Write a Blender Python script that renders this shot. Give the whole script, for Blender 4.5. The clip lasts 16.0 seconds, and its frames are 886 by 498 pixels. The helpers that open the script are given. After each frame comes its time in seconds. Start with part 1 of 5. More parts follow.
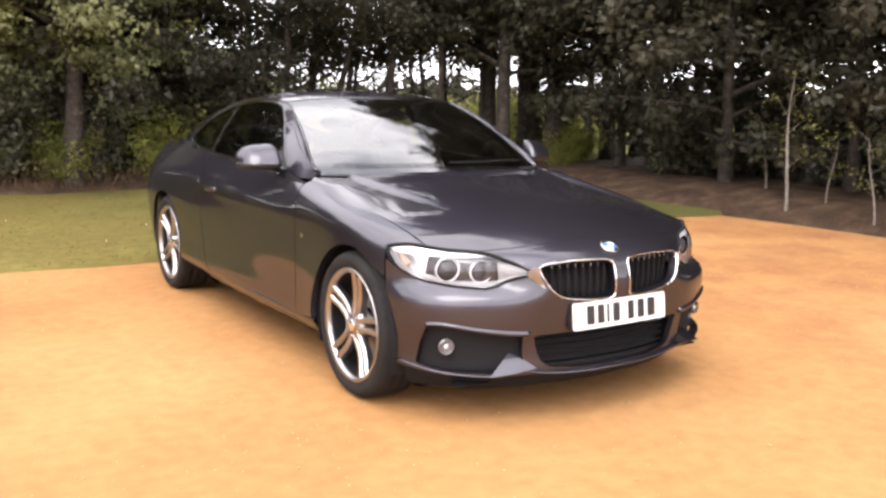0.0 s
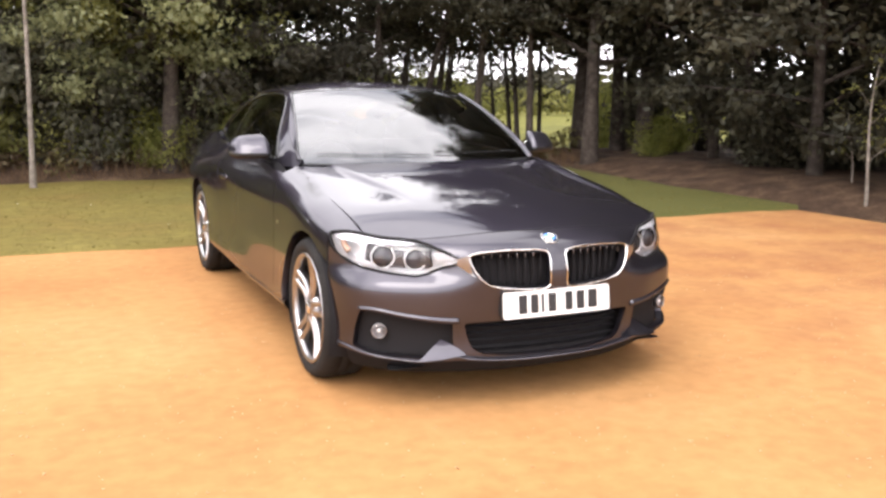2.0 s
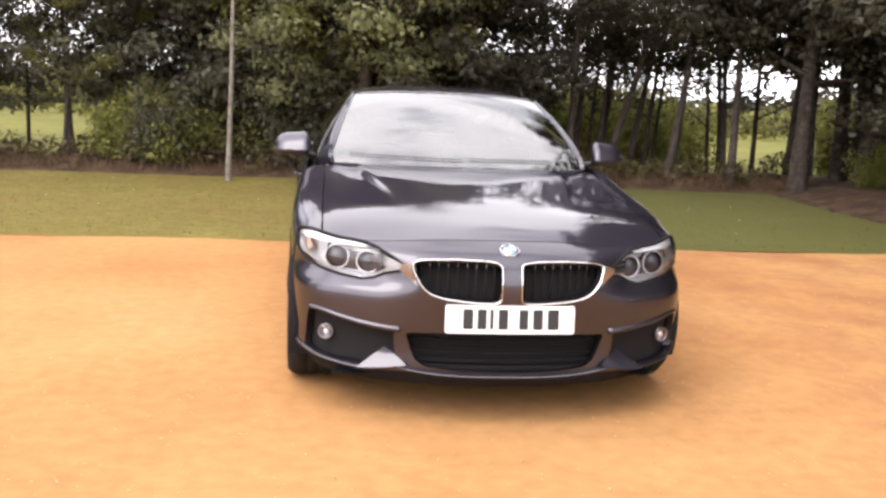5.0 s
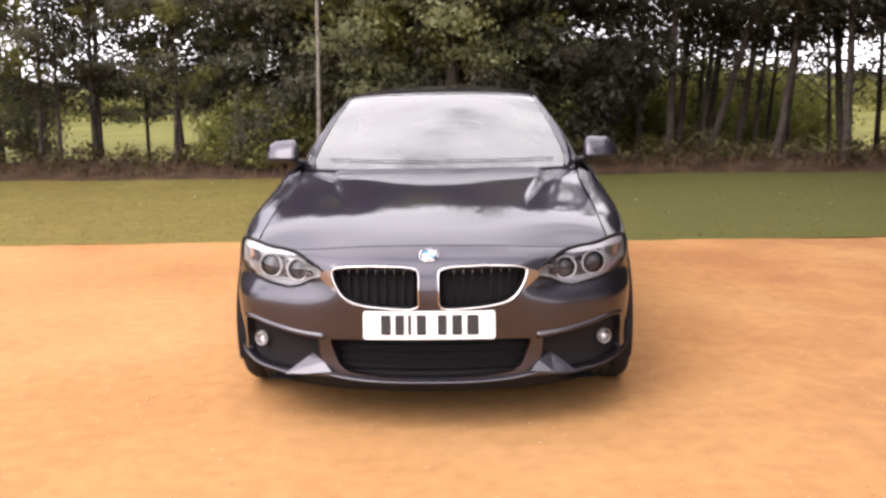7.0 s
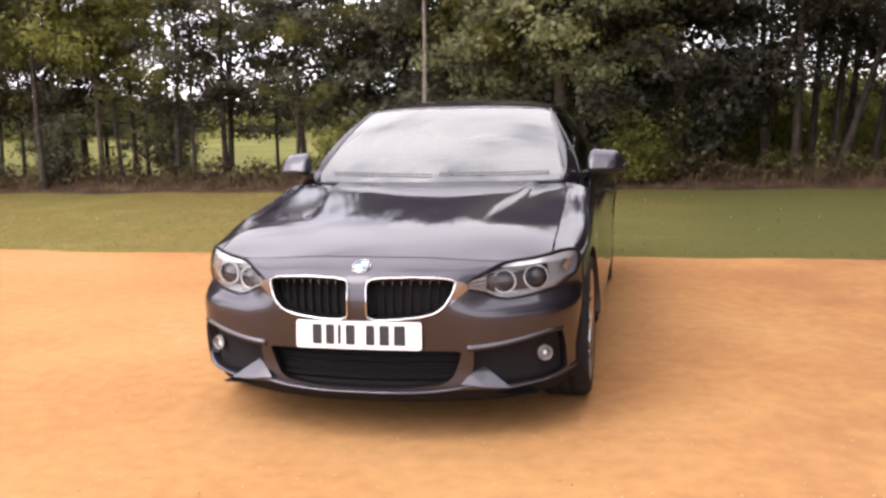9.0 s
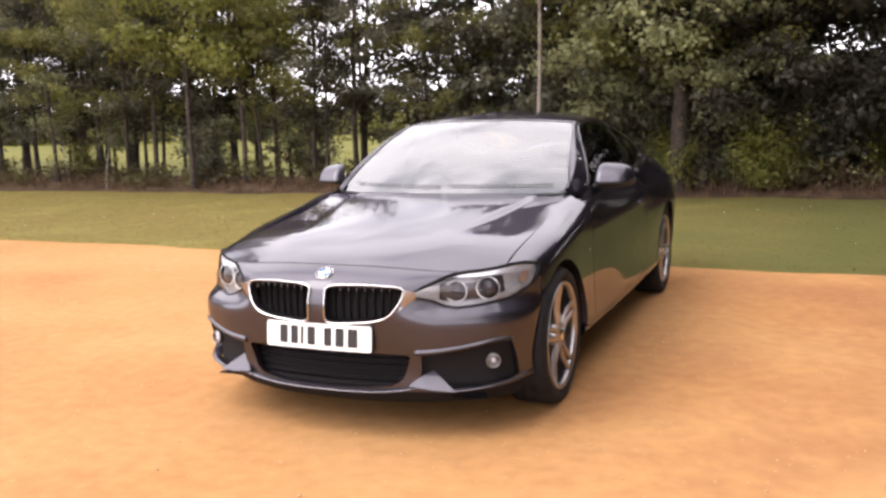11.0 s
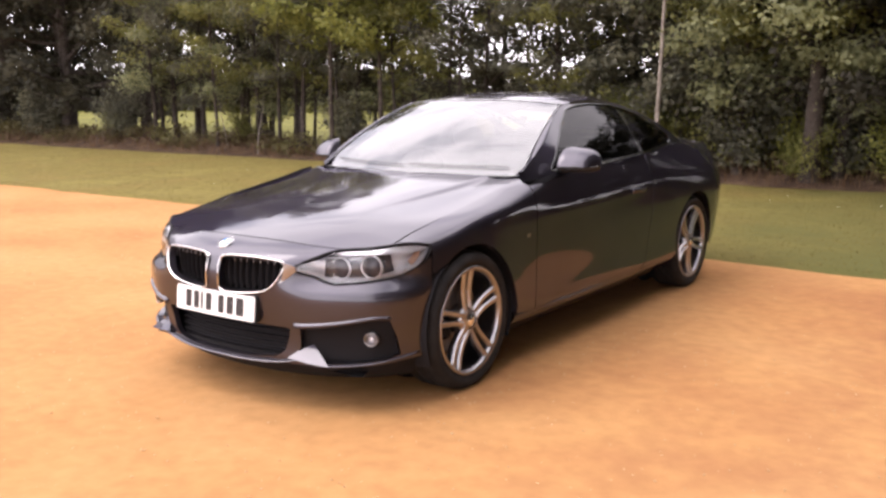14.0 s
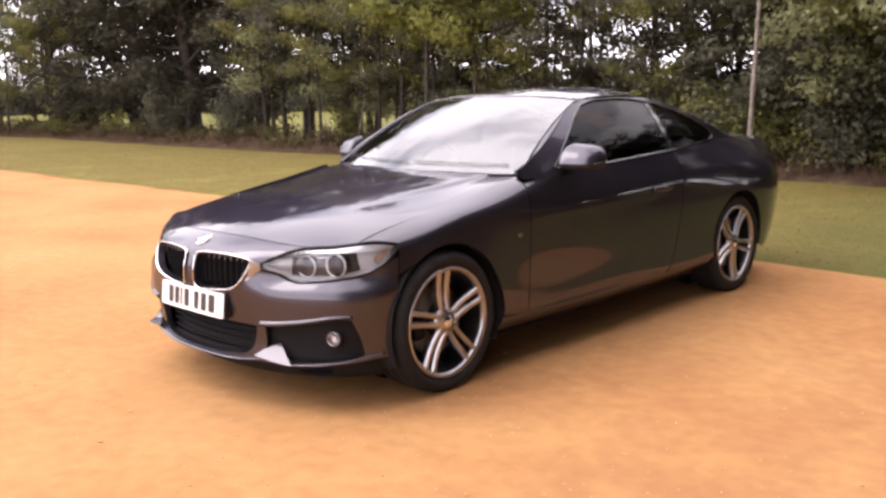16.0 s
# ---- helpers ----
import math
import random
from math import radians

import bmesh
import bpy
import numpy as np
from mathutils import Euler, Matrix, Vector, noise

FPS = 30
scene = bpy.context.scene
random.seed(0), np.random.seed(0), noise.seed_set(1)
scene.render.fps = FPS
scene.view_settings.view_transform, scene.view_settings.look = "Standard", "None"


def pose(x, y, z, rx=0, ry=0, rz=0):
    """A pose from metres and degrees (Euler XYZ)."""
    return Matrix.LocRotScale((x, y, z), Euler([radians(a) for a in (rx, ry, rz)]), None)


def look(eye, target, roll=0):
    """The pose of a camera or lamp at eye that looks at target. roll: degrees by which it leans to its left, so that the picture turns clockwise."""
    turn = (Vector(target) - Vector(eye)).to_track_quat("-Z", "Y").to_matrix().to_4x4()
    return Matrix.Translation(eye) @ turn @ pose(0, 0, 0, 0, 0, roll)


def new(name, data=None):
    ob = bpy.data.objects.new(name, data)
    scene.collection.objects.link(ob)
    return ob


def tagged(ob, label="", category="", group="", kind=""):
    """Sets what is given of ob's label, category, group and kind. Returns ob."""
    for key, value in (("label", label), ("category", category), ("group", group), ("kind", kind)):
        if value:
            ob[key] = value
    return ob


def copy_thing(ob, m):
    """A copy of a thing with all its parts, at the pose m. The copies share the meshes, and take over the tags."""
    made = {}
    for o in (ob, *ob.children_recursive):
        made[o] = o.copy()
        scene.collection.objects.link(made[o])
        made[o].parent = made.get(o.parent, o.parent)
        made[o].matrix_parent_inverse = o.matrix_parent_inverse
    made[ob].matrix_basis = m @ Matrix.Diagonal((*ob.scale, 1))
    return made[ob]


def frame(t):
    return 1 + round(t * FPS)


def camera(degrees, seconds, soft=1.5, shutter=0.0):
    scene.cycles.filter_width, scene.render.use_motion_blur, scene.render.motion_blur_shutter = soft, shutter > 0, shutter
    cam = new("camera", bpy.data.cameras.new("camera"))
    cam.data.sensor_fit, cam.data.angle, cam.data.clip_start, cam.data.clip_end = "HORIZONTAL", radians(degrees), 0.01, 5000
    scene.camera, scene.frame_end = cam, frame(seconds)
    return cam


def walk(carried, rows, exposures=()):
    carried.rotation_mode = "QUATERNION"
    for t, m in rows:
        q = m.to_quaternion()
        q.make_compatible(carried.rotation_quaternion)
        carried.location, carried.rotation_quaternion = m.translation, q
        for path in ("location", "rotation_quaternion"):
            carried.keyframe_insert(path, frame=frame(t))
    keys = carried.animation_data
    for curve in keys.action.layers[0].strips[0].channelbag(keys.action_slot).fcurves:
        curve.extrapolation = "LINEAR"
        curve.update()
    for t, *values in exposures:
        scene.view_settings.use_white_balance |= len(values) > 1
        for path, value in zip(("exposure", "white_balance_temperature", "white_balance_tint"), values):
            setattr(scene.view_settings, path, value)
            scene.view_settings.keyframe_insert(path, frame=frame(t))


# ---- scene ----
cam = camera(52.01, 16.0, soft=2.8)
PATH = [
    (0.0, -2.645, -3.550, 1.312, 80.86, -0.51, -32.34),
    (0.5, -2.496, -3.629, 1.310, 80.30, -1.23, -30.70),
    (1.0, -2.345, -3.752, 1.325, 80.36, -1.01, -28.19),
    (1.5, -2.163, -3.949, 1.334, 81.14, -0.95, -25.47),
    (2.0, -1.982, -4.032, 1.328, 80.17, -0.34, -23.99),
    (2.5, -1.751, -4.100, 1.339, 80.31, -1.37, -20.72),
    (3.0, -1.515, -4.185, 1.325, 80.34, -0.41, -17.38),
    (3.5, -1.319, -4.245, 1.337, 80.24, -0.81, -14.85),
    (4.0, -1.151, -4.223, 1.287, 80.50, -0.91, -12.62),
    (4.2, -1.086, -4.222, 1.286, 80.80, -1.27, -11.74),
    (6.3, -0.171, -4.189, 1.328, 79.89, -0.68, -1.25),
    (6.5, -0.089, -4.189, 1.342, 79.23, 0.20, -0.75),
    (7.0, 0.162, -4.247, 1.362, 80.04, 0.84, 1.56),
    (7.5, 0.347, -4.249, 1.340, 80.36, 1.07, 3.97),
    (8.0, 0.581, -4.208, 1.327, 80.72, 0.57, 7.49),
    (8.5, 0.825, -4.173, 1.345, 80.33, 0.91, 9.79),
    (8.7, 0.934, -4.170, 1.337, 80.88, 1.20, 10.73),
    (10.8, 1.907, -4.116, 1.388, 81.28, 1.23, 20.98),
    (11.0, 2.020, -4.112, 1.395, 81.48, 1.60, 22.88),
    (11.5, 2.219, -4.006, 1.396, 81.20, 1.24, 25.96),
    (12.0, 2.429, -3.898, 1.397, 80.99, 0.01, 28.16),
    (12.5, 2.626, -3.829, 1.379, 80.71, 1.38, 29.96),
    (13.0, 2.853, -3.760, 1.381, 80.52, 1.43, 33.06),
    (13.5, 3.000, -3.623, 1.370, 80.41, 0.59, 33.51),
    (14.0, 3.175, -3.450, 1.388, 80.19, 0.13, 35.54),
    (14.5, 3.361, -3.304, 1.375, 80.15, 1.30, 37.60),
    (15.0, 3.550, -3.176, 1.386, 80.52, 0.44, 41.07),
    (15.5, 3.619, -3.046, 1.368, 79.75, 1.32, 41.87),
    (16.0, 3.648, -2.922, 1.367, 80.18, 0.85, 43.68),
]
# stops, white balance and tint along the way
EXPOSURES = [(0.0, 0.97, 6450, 12), (3.5, 0.89, 6450, 12), (6.5, 0.77, 6500, 15), (8.5, 0.66, 6500, 16), (11.0, 0.75, 6500, 16), (16.0, 0.80, 6550, 21)]
walk(cam, [(t, pose(x, y, z, rx, ry, rz)) for t, x, y, z, rx, ry, rz in PATH], EXPOSURES)

# ---- light ----
SUN_EL, SUN_AZ = 50.0, 226.0
sun_dir = Vector((math.sin(radians(SUN_AZ)) * math.cos(radians(SUN_EL)), math.cos(radians(SUN_AZ)) * math.cos(radians(SUN_EL)), math.sin(radians(SUN_EL))))
world = bpy.data.worlds.new("sky")
scene.world = world
world.use_nodes = True
wn, wl = world.node_tree.nodes, world.node_tree.links
wn.clear()
w_out = wn.new("ShaderNodeOutputWorld")
w_bg = wn.new("ShaderNodeBackground")
w_sky = wn.new("ShaderNodeTexSky")
w_sky.sky_type, w_sky.sun_disc = "NISHITA", False
w_sky.sun_elevation, w_sky.sun_rotation = radians(SUN_EL), radians(SUN_AZ)
w_sky.air_density, w_sky.dust_density = 1.2, 2.0
w_co = wn.new("ShaderNodeTexCoord")
w_map = wn.new("ShaderNodeMapping")
w_map.inputs["Scale"].default_value = (1.0, 1.0, 2.2)
w_noise = wn.new("ShaderNodeTexNoise")
w_noise.inputs["Scale"].default_value, w_noise.inputs["Detail"].default_value = 2.3, 7.0
w_noise.inputs["Roughness"].default_value = 0.55
w_ramp = wn.new("ShaderNodeValToRGB")
w_ramp.color_ramp.elements[0].position, w_ramp.color_ramp.elements[1].position = 0.22, 0.50
w_cloud = wn.new("ShaderNodeValToRGB")
w_cloud.color_ramp.elements[0].position, w_cloud.color_ramp.elements[1].position = 0.35, 0.72
w_cloud.color_ramp.elements[0].color = (14.5, 14.1, 14.6, 1)
w_cloud.color_ramp.elements[1].color = (20.5, 20.0, 20.2, 1)
w_mix = wn.new("ShaderNodeMix")
w_mix.data_type = "RGBA"
wl.new(w_co.outputs["Generated"], w_map.inputs["Vector"])
wl.new(w_map.outputs["Vector"], w_noise.inputs["Vector"])
wl.new(w_noise.outputs["Fac"], w_ramp.inputs["Fac"])
wl.new(w_noise.outputs["Fac"], w_cloud.inputs["Fac"])
wl.new(w_ramp.outputs["Color"], w_mix.inputs["Factor"])
wl.new(w_sky.outputs["Color"], w_mix.inputs["A"])
wl.new(w_cloud.outputs["Color"], w_mix.inputs["B"])
# the cloud is brighter round the veiled sun
w_dir = wn.new("ShaderNodeVectorMath")
w_dir.operation = "DOT_PRODUCT"
w_dir.inputs[1].default_value = tuple(sun_dir)
w_glow = wn.new("ShaderNodeMapRange")
w_glow.inputs["From Min"].default_value, w_glow.inputs["From Max"].default_value = 0.1, 1.0
w_glow.inputs["To Min"].default_value, w_glow.inputs["To Max"].default_value = 0.95, 1.22
w_mul = wn.new("ShaderNodeVectorMath")
w_mul.operation = "SCALE"
wl.new(w_co.outputs["Generated"], w_dir.inputs[0])
wl.new(w_dir.outputs["Value"], w_glow.inputs["Value"])
wl.new(w_mix.outputs["Result"], w_mul.inputs[0])
wl.new(w_glow.outputs["Result"], w_mul.inputs["Scale"])
wl.new(w_mul.outputs["Vector"], w_bg.inputs["Color"])
w_bg.inputs["Strength"].default_value = 0.122
wl.new(w_bg.outputs["Background"], w_out.inputs["Surface"])

sun = new("sun", bpy.data.lights.new("sun", "SUN"))
sun.data.energy, sun.data.angle, sun.data.color = 1.4, radians(38), (1.0, 0.95, 0.88)
sun.matrix_world = look(sun_dir * 60, (0, 0, 0))


# ---- materials ----
def material(name, color, rough=0.6, metal=0.0, coat=0.0, coat_rough=0.03, spec=0.5):
    m = bpy.data.materials.new(name)
    m.use_nodes = True
    b = m.node_tree.nodes["Principled BSDF"]
    b.inputs["Base Color"].default_value = (*color, 1)
    b.inputs["Roughness"].default_value, b.inputs["Metallic"].default_value = rough, metal
    b.inputs["Coat Weight"].default_value, b.inputs["Coat Roughness"].default_value = coat, coat_rough
    b.inputs["Specular IOR Level"].default_value = spec
    return m


def mottle(m, stops, scale, detail=6.0, coords="Object", second=None, bump=0.0, bump_scale=40.0, rough=None, random_shift=0.0):
    """Colour from a noise through a ramp, a second finer noise over it, and a bump."""
    n, l = m.node_tree.nodes, m.node_tree.links
    b = n["Principled BSDF"]
    co = n.new("ShaderNodeTexCoord")
    noise_a = n.new("ShaderNodeTexNoise")
    noise_a.inputs["Scale"].default_value, noise_a.inputs["Detail"].default_value = scale, detail
    ramp = n.new("ShaderNodeValToRGB")
    els = ramp.color_ramp.elements
    els[0].position, els[0].color = stops[0][0], (*stops[0][1], 1)
    els[1].position, els[1].color = stops[-1][0], (*stops[-1][1], 1)
    for p, c in stops[1:-1]:
        e = els.new(p)
        e.color = (*c, 1)
    l.new(co.outputs[coords], noise_a.inputs["Vector"])
    l.new(noise_a.outputs["Fac"], ramp.inputs["Fac"])
    col = ramp.outputs["Color"]
    if second:
        s2, amount = second
        noise_b = n.new("ShaderNodeTexNoise")
        noise_b.inputs["Scale"].default_value, noise_b.inputs["Detail"].default_value = s2, 3.0
        l.new(co.outputs[coords], noise_b.inputs["Vector"])
        mp = n.new("ShaderNodeMapRange")
        mp.inputs["From Min"].default_value, mp.inputs["From Max"].default_value = 0.3, 0.7
        mp.inputs["To Min"].default_value, mp.inputs["To Max"].default_value = 1 - amount, 1 + amount
        l.new(noise_b.outputs["Fac"], mp.inputs["Value"])
        mul = n.new("ShaderNodeMix")
        mul.data_type, mul.blend_type = "RGBA", "MULTIPLY"
        mul.inputs["Factor"].default_value = 1.0
        l.new(col, mul.inputs["A"])
        l.new(mp.outputs["Result"], mul.inputs["B"])
        col = mul.outputs["Result"]
    if random_shift:
        info = n.new("ShaderNodeObjectInfo")
        hsv = n.new("ShaderNodeHueSaturation")
        mp2 = n.new("ShaderNodeMapRange")
        mp2.inputs["To Min"].default_value, mp2.inputs["To Max"].default_value = 1 - random_shift, 1 + random_shift
        l.new(info.outputs["Random"], mp2.inputs["Value"])
        l.new(mp2.outputs["Result"], hsv.inputs["Value"])
        l.new(col, hsv.inputs["Color"])
        col = hsv.outputs["Color"]
    l.new(col, b.inputs["Base Color"])
    if bump:
        noise_c = n.new("ShaderNodeTexNoise")
        noise_c.inputs["Scale"].default_value, noise_c.inputs["Detail"].default_value = bump_scale, 8.0
        l.new(co.outputs[coords], noise_c.inputs["Vector"])
        bp = n.new("ShaderNodeBump")
        bp.inputs["Strength"].default_value, bp.inputs["Distance"].default_value = bump, 0.02
        l.new(noise_c.outputs["Fac"], bp.inputs["Height"])
        l.new(bp.outputs["Normal"], b.inputs["Normal"])
    return m


def leaf_material(name, dark, light, glow=0.35):
    """Leaves: colour by island, light let through."""
    m = bpy.data.materials.new(name)
    m.use_nodes = True
    n, l = m.node_tree.nodes, m.node_tree.links
    n.clear()
    out = n.new("ShaderNodeOutputMaterial")
    geo = n.new("ShaderNodeNewGeometry")
    ramp = n.new("ShaderNodeValToRGB")
    ramp.color_ramp.elements[0].color, ramp.color_ramp.elements[1].color = (*dark, 1), (*light, 1)
    dif, tra, glo = n.new("ShaderNodeBsdfDiffuse"), n.new("ShaderNodeBsdfTranslucent"), n.new("ShaderNodeBsdfGlossy")
    glo.inputs["Roughness"].default_value = 0.45
    glo.inputs["Color"].default_value = (0.5, 0.55, 0.5, 1)
    a, g = n.new("ShaderNodeMixShader"), n.new("ShaderNodeMixShader")
    a.inputs["Fac"].default_value, g.inputs["Fac"].default_value = glow, 0.025
    co, clump, mixv = n.new("ShaderNodeTexCoord"), n.new("ShaderNodeTexNoise"), n.new("ShaderNodeMix")
    clump.inputs["Scale"].default_value, clump.inputs["Detail"].default_value = 1.6, 3.0
    stretch = n.new("ShaderNodeMapRange")
    stretch.inputs["From Min"].default_value, stretch.inputs["From Max"].default_value = 0.32, 0.68
    mixv.inputs["Factor"].default_value = 0.18
    l.new(co.outputs["Object"], clump.inputs["Vector"])
    l.new(clump.outputs["Fac"], stretch.inputs["Value"])
    l.new(stretch.outputs["Result"], mixv.inputs["A"])
    l.new(geo.outputs["Random Per Island"], mixv.inputs["B"])
    l.new(mixv.outputs["Result"], ramp.inputs["Fac"])
    for s in (dif, tra):
        l.new(ramp.outputs["Color"], s.inputs["Color"])
    l.new(dif.outputs[0], a.inputs[1])
    l.new(tra.outputs[0], a.inputs[2])
    l.new(a.outputs[0], g.inputs[1])
    l.new(glo.outputs[0], g.inputs[2])
    l.new(g.outputs[0], out.inputs["Surface"])
    return m


def thin_glass(name, tint, ior=1.5, rough=0.0):
    """A thin pane: tinted see-through with a Fresnel gloss."""
    m = bpy.data.materials.new(name)
    m.use_nodes = True
    n, l = m.node_tree.nodes, m.node_tree.links
    n.clear()
    out = n.new("ShaderNodeOutputMaterial")
    tr, gl, mx, fr = n.new("ShaderNodeBsdfTransparent"), n.new("ShaderNodeBsdfGlossy"), n.new("ShaderNodeMixShader"), n.new("ShaderNodeFresnel")
    tr.inputs["Color"].default_value = (*tint, 1)
    gl.inputs["Roughness"].default_value = rough
    gl.inputs["Color"].default_value = (1, 1, 1, 1)
    fr.inputs["IOR"].default_value = ior
    l.new(fr.outputs[0], mx.inputs["Fac"])
    l.new(tr.outputs[0], mx.inputs[1])
    l.new(gl.outputs[0], mx.inputs[2])
    l.new(mx.outputs[0], out.inputs["Surface"])
    return m


PAINT = material("grey_metallic_paint", (0.055, 0.051, 0.063), 0.46, 1.0, 1.0, 0.045)
mottle(PAINT, [(0.3, (0.050, 0.046, 0.057)), (0.7, (0.061, 0.056, 0.069))], 3.0, second=(900.0, 0.12))
# the flakes under the lacquer stay dark at a slant
PAINT.node_tree.nodes["Principled BSDF"].inputs["Specular Tint"].default_value = (0.30, 0.28, 0.33, 1)
PAINT.node_tree.nodes["Principled BSDF"].inputs["Coat IOR"].default_value = 1.5
BLACK = mottle(material("black_plastic", (0.012, 0.012, 0.013), 0.55, spec=0.25), [(0.3, (0.014, 0.014, 0.015)), (0.7, (0.023, 0.023, 0.024))], 30.0, bump=0.06, bump_scale=300)
GLOSS_BLACK = material("gloss_black", (0.008, 0.008, 0.009), 0.12, 0, 0.6)
LINING = material("dark_lining", (0.012, 0.011, 0.012), 0.85, spec=0.15)
RUBBER = mottle(material("tyre_rubber", (0.02, 0.02, 0.02), 0.8, spec=0.2), [(0.3, (0.010, 0.0095, 0.0095)), (0.75, (0.020, 0.018, 0.017))], 14.0, second=(90.0, 0.2), bump=0.1, bump_scale=160)
CHROME = material("chrome", (0.82, 0.81, 0.80), 0.12, 1.0)
ALLOY = mottle(material("alloy_silver", (0.37, 0.36, 0.365), 0.34, 1.0, 0.3), [(0.3, (0.33, 0.32, 0.33)), (0.7, (0.41, 0.40, 0.40))], 16.0)
DISC = material("brake_disc", (0.30, 0.27, 0.25), 0.4, 1.0)
SCREEN_GLASS = thin_glass("windscreen_glass", (0.40, 0.43, 0.42), 2.35)
SIDE_GLASS = thin_glass("side_glass", (0.032, 0.03, 0.032), 1.2)
LAMP_GLASS = thin_glass("lamp_glass", (0.95, 0.95, 0.96), 1.42)
LAMP_SILVER = material("lamp_reflector", (0.88, 0.87, 0.88), 0.22, 0.5)
LAMP_BACK = material("lamp_housing", (0.78, 0.77, 0.78), 0.25, 0.4)
LAMP_GREY = material("lamp_bezel", (0.09, 0.085, 0.09), 0.25, 0.6)
LAMP_DARK = material("projector_glass", (0.05, 0.046, 0.052), 0.08, 0.0)
RING_WHITE = material("ring_diffuser", (0.85, 0.85, 0.86), 0.25)
ORANGE = material("amber_reflector", (0.50, 0.31, 0.21), 0.25)
PLATE_WHITE = mottle(material("plate_white", (0.74, 0.72, 0.70), 0.4), [(0.3, (0.68, 0.66, 0.64)), (0.7, (0.76, 0.74, 0.72))], 12.0)
INK = material("plate_ink", (0.012, 0.012, 0.014), 0.45)
BLUE = material("badge_blue", (0.05, 0.18, 0.50), 0.25, 0, 0.6)
RED = material("badge_red", (0.5, 0.03, 0.03), 0.25)
CLOTH = mottle(material("dark_leather", (0.018, 0.017, 0.018), 0.55), [(0.3, (0.014, 0.013, 0.014)), (0.7, (0.024, 0.022, 0.023))], 20.0)
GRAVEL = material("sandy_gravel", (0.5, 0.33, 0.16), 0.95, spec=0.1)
STONE = mottle(material("pebble", (0.45, 0.32, 0.18), 0.9, spec=0.15), [(0.3, (0.30, 0.20, 0.10)), (0.7, (0.58, 0.42, 0.24))], 3.0, random_shift=0.2)
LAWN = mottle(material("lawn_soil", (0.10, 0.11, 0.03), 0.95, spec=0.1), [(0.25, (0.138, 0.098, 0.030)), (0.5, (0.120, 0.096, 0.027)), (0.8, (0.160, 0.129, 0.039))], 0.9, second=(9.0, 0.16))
FIELD = mottle(material("meadow", (0.25, 0.27, 0.07), 0.95, spec=0.1), [(0.3, (0.070, 0.070, 0.014)), (0.55, (0.105, 0.100, 0.020)), (0.8, (0.140, 0.125, 0.030))], 0.25, second=(5.0, 0.25), bump=0.4, bump_scale=8)
LITTER = mottle(material("leaf_litter", (0.09, 0.055, 0.03), 0.95, spec=0.1), [(0.25, (0.026, 0.017, 0.012)), (0.5, (0.055, 0.034, 0.022)), (0.75, (0.098, 0.064, 0.040))], 3.5, second=(40.0, 0.45), bump=0.8, bump_scale=50)
BARK = mottle(material("bark", (0.07, 0.055, 0.045), 0.9, spec=0.15), [(0.3, (0.026, 0.020, 0.017)), (0.55, (0.052, 0.041, 0.034)), (0.8, (0.095, 0.078, 0.065))], 9.0, second=(60.0, 0.4), bump=0.8, bump_scale=45, random_shift=0.25)
PALE_BARK = mottle(material("pale_bark", (0.30, 0.25, 0.21), 0.85, spec=0.15), [(0.3, (0.12, 0.10, 0.085)), (0.7, (0.23, 0.20, 0.17))], 12.0, second=(70.0, 0.3), bump=0.5, bump_scale=50)
LEAF = leaf_material("leaf_green", (0.062, 0.059, 0.046), (0.168, 0.159, 0.100), 0.55)
LEAF_MID = leaf_material("leaf_olive", (0.098, 0.095, 0.066), (0.222, 0.210, 0.128), 0.58)
LEAF_LIGHT = leaf_material("leaf_light", (0.080, 0.080, 0.024), (0.225, 0.210, 0.060), 0.5)
# dark leaf copy: the gloom inside the close wood is put into its colour
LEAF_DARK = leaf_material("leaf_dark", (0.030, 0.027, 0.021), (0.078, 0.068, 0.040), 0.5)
# shaded and lit leaf copies: each stand's shade or sun is in the colour
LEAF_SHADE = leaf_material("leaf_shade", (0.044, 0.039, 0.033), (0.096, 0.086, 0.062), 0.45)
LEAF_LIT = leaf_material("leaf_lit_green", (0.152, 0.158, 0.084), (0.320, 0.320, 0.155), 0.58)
LEAF_YELLOW = leaf_material("leaf_yellow_green", (0.120, 0.125, 0.028), (0.250, 0.245, 0.060), 0.5)
GRASS = leaf_material("grass_blade", (0.110, 0.092, 0.025), (0.150, 0.128, 0.036), 0.5)
DRY = leaf_material("dry_leaf", (0.075, 0.043, 0.024), (0.15, 0.092, 0.048), 0.25)
WEED = leaf_material("weed_leaf", (0.062, 0.036, 0.022), (0.105, 0.098, 0.034), 0.35)


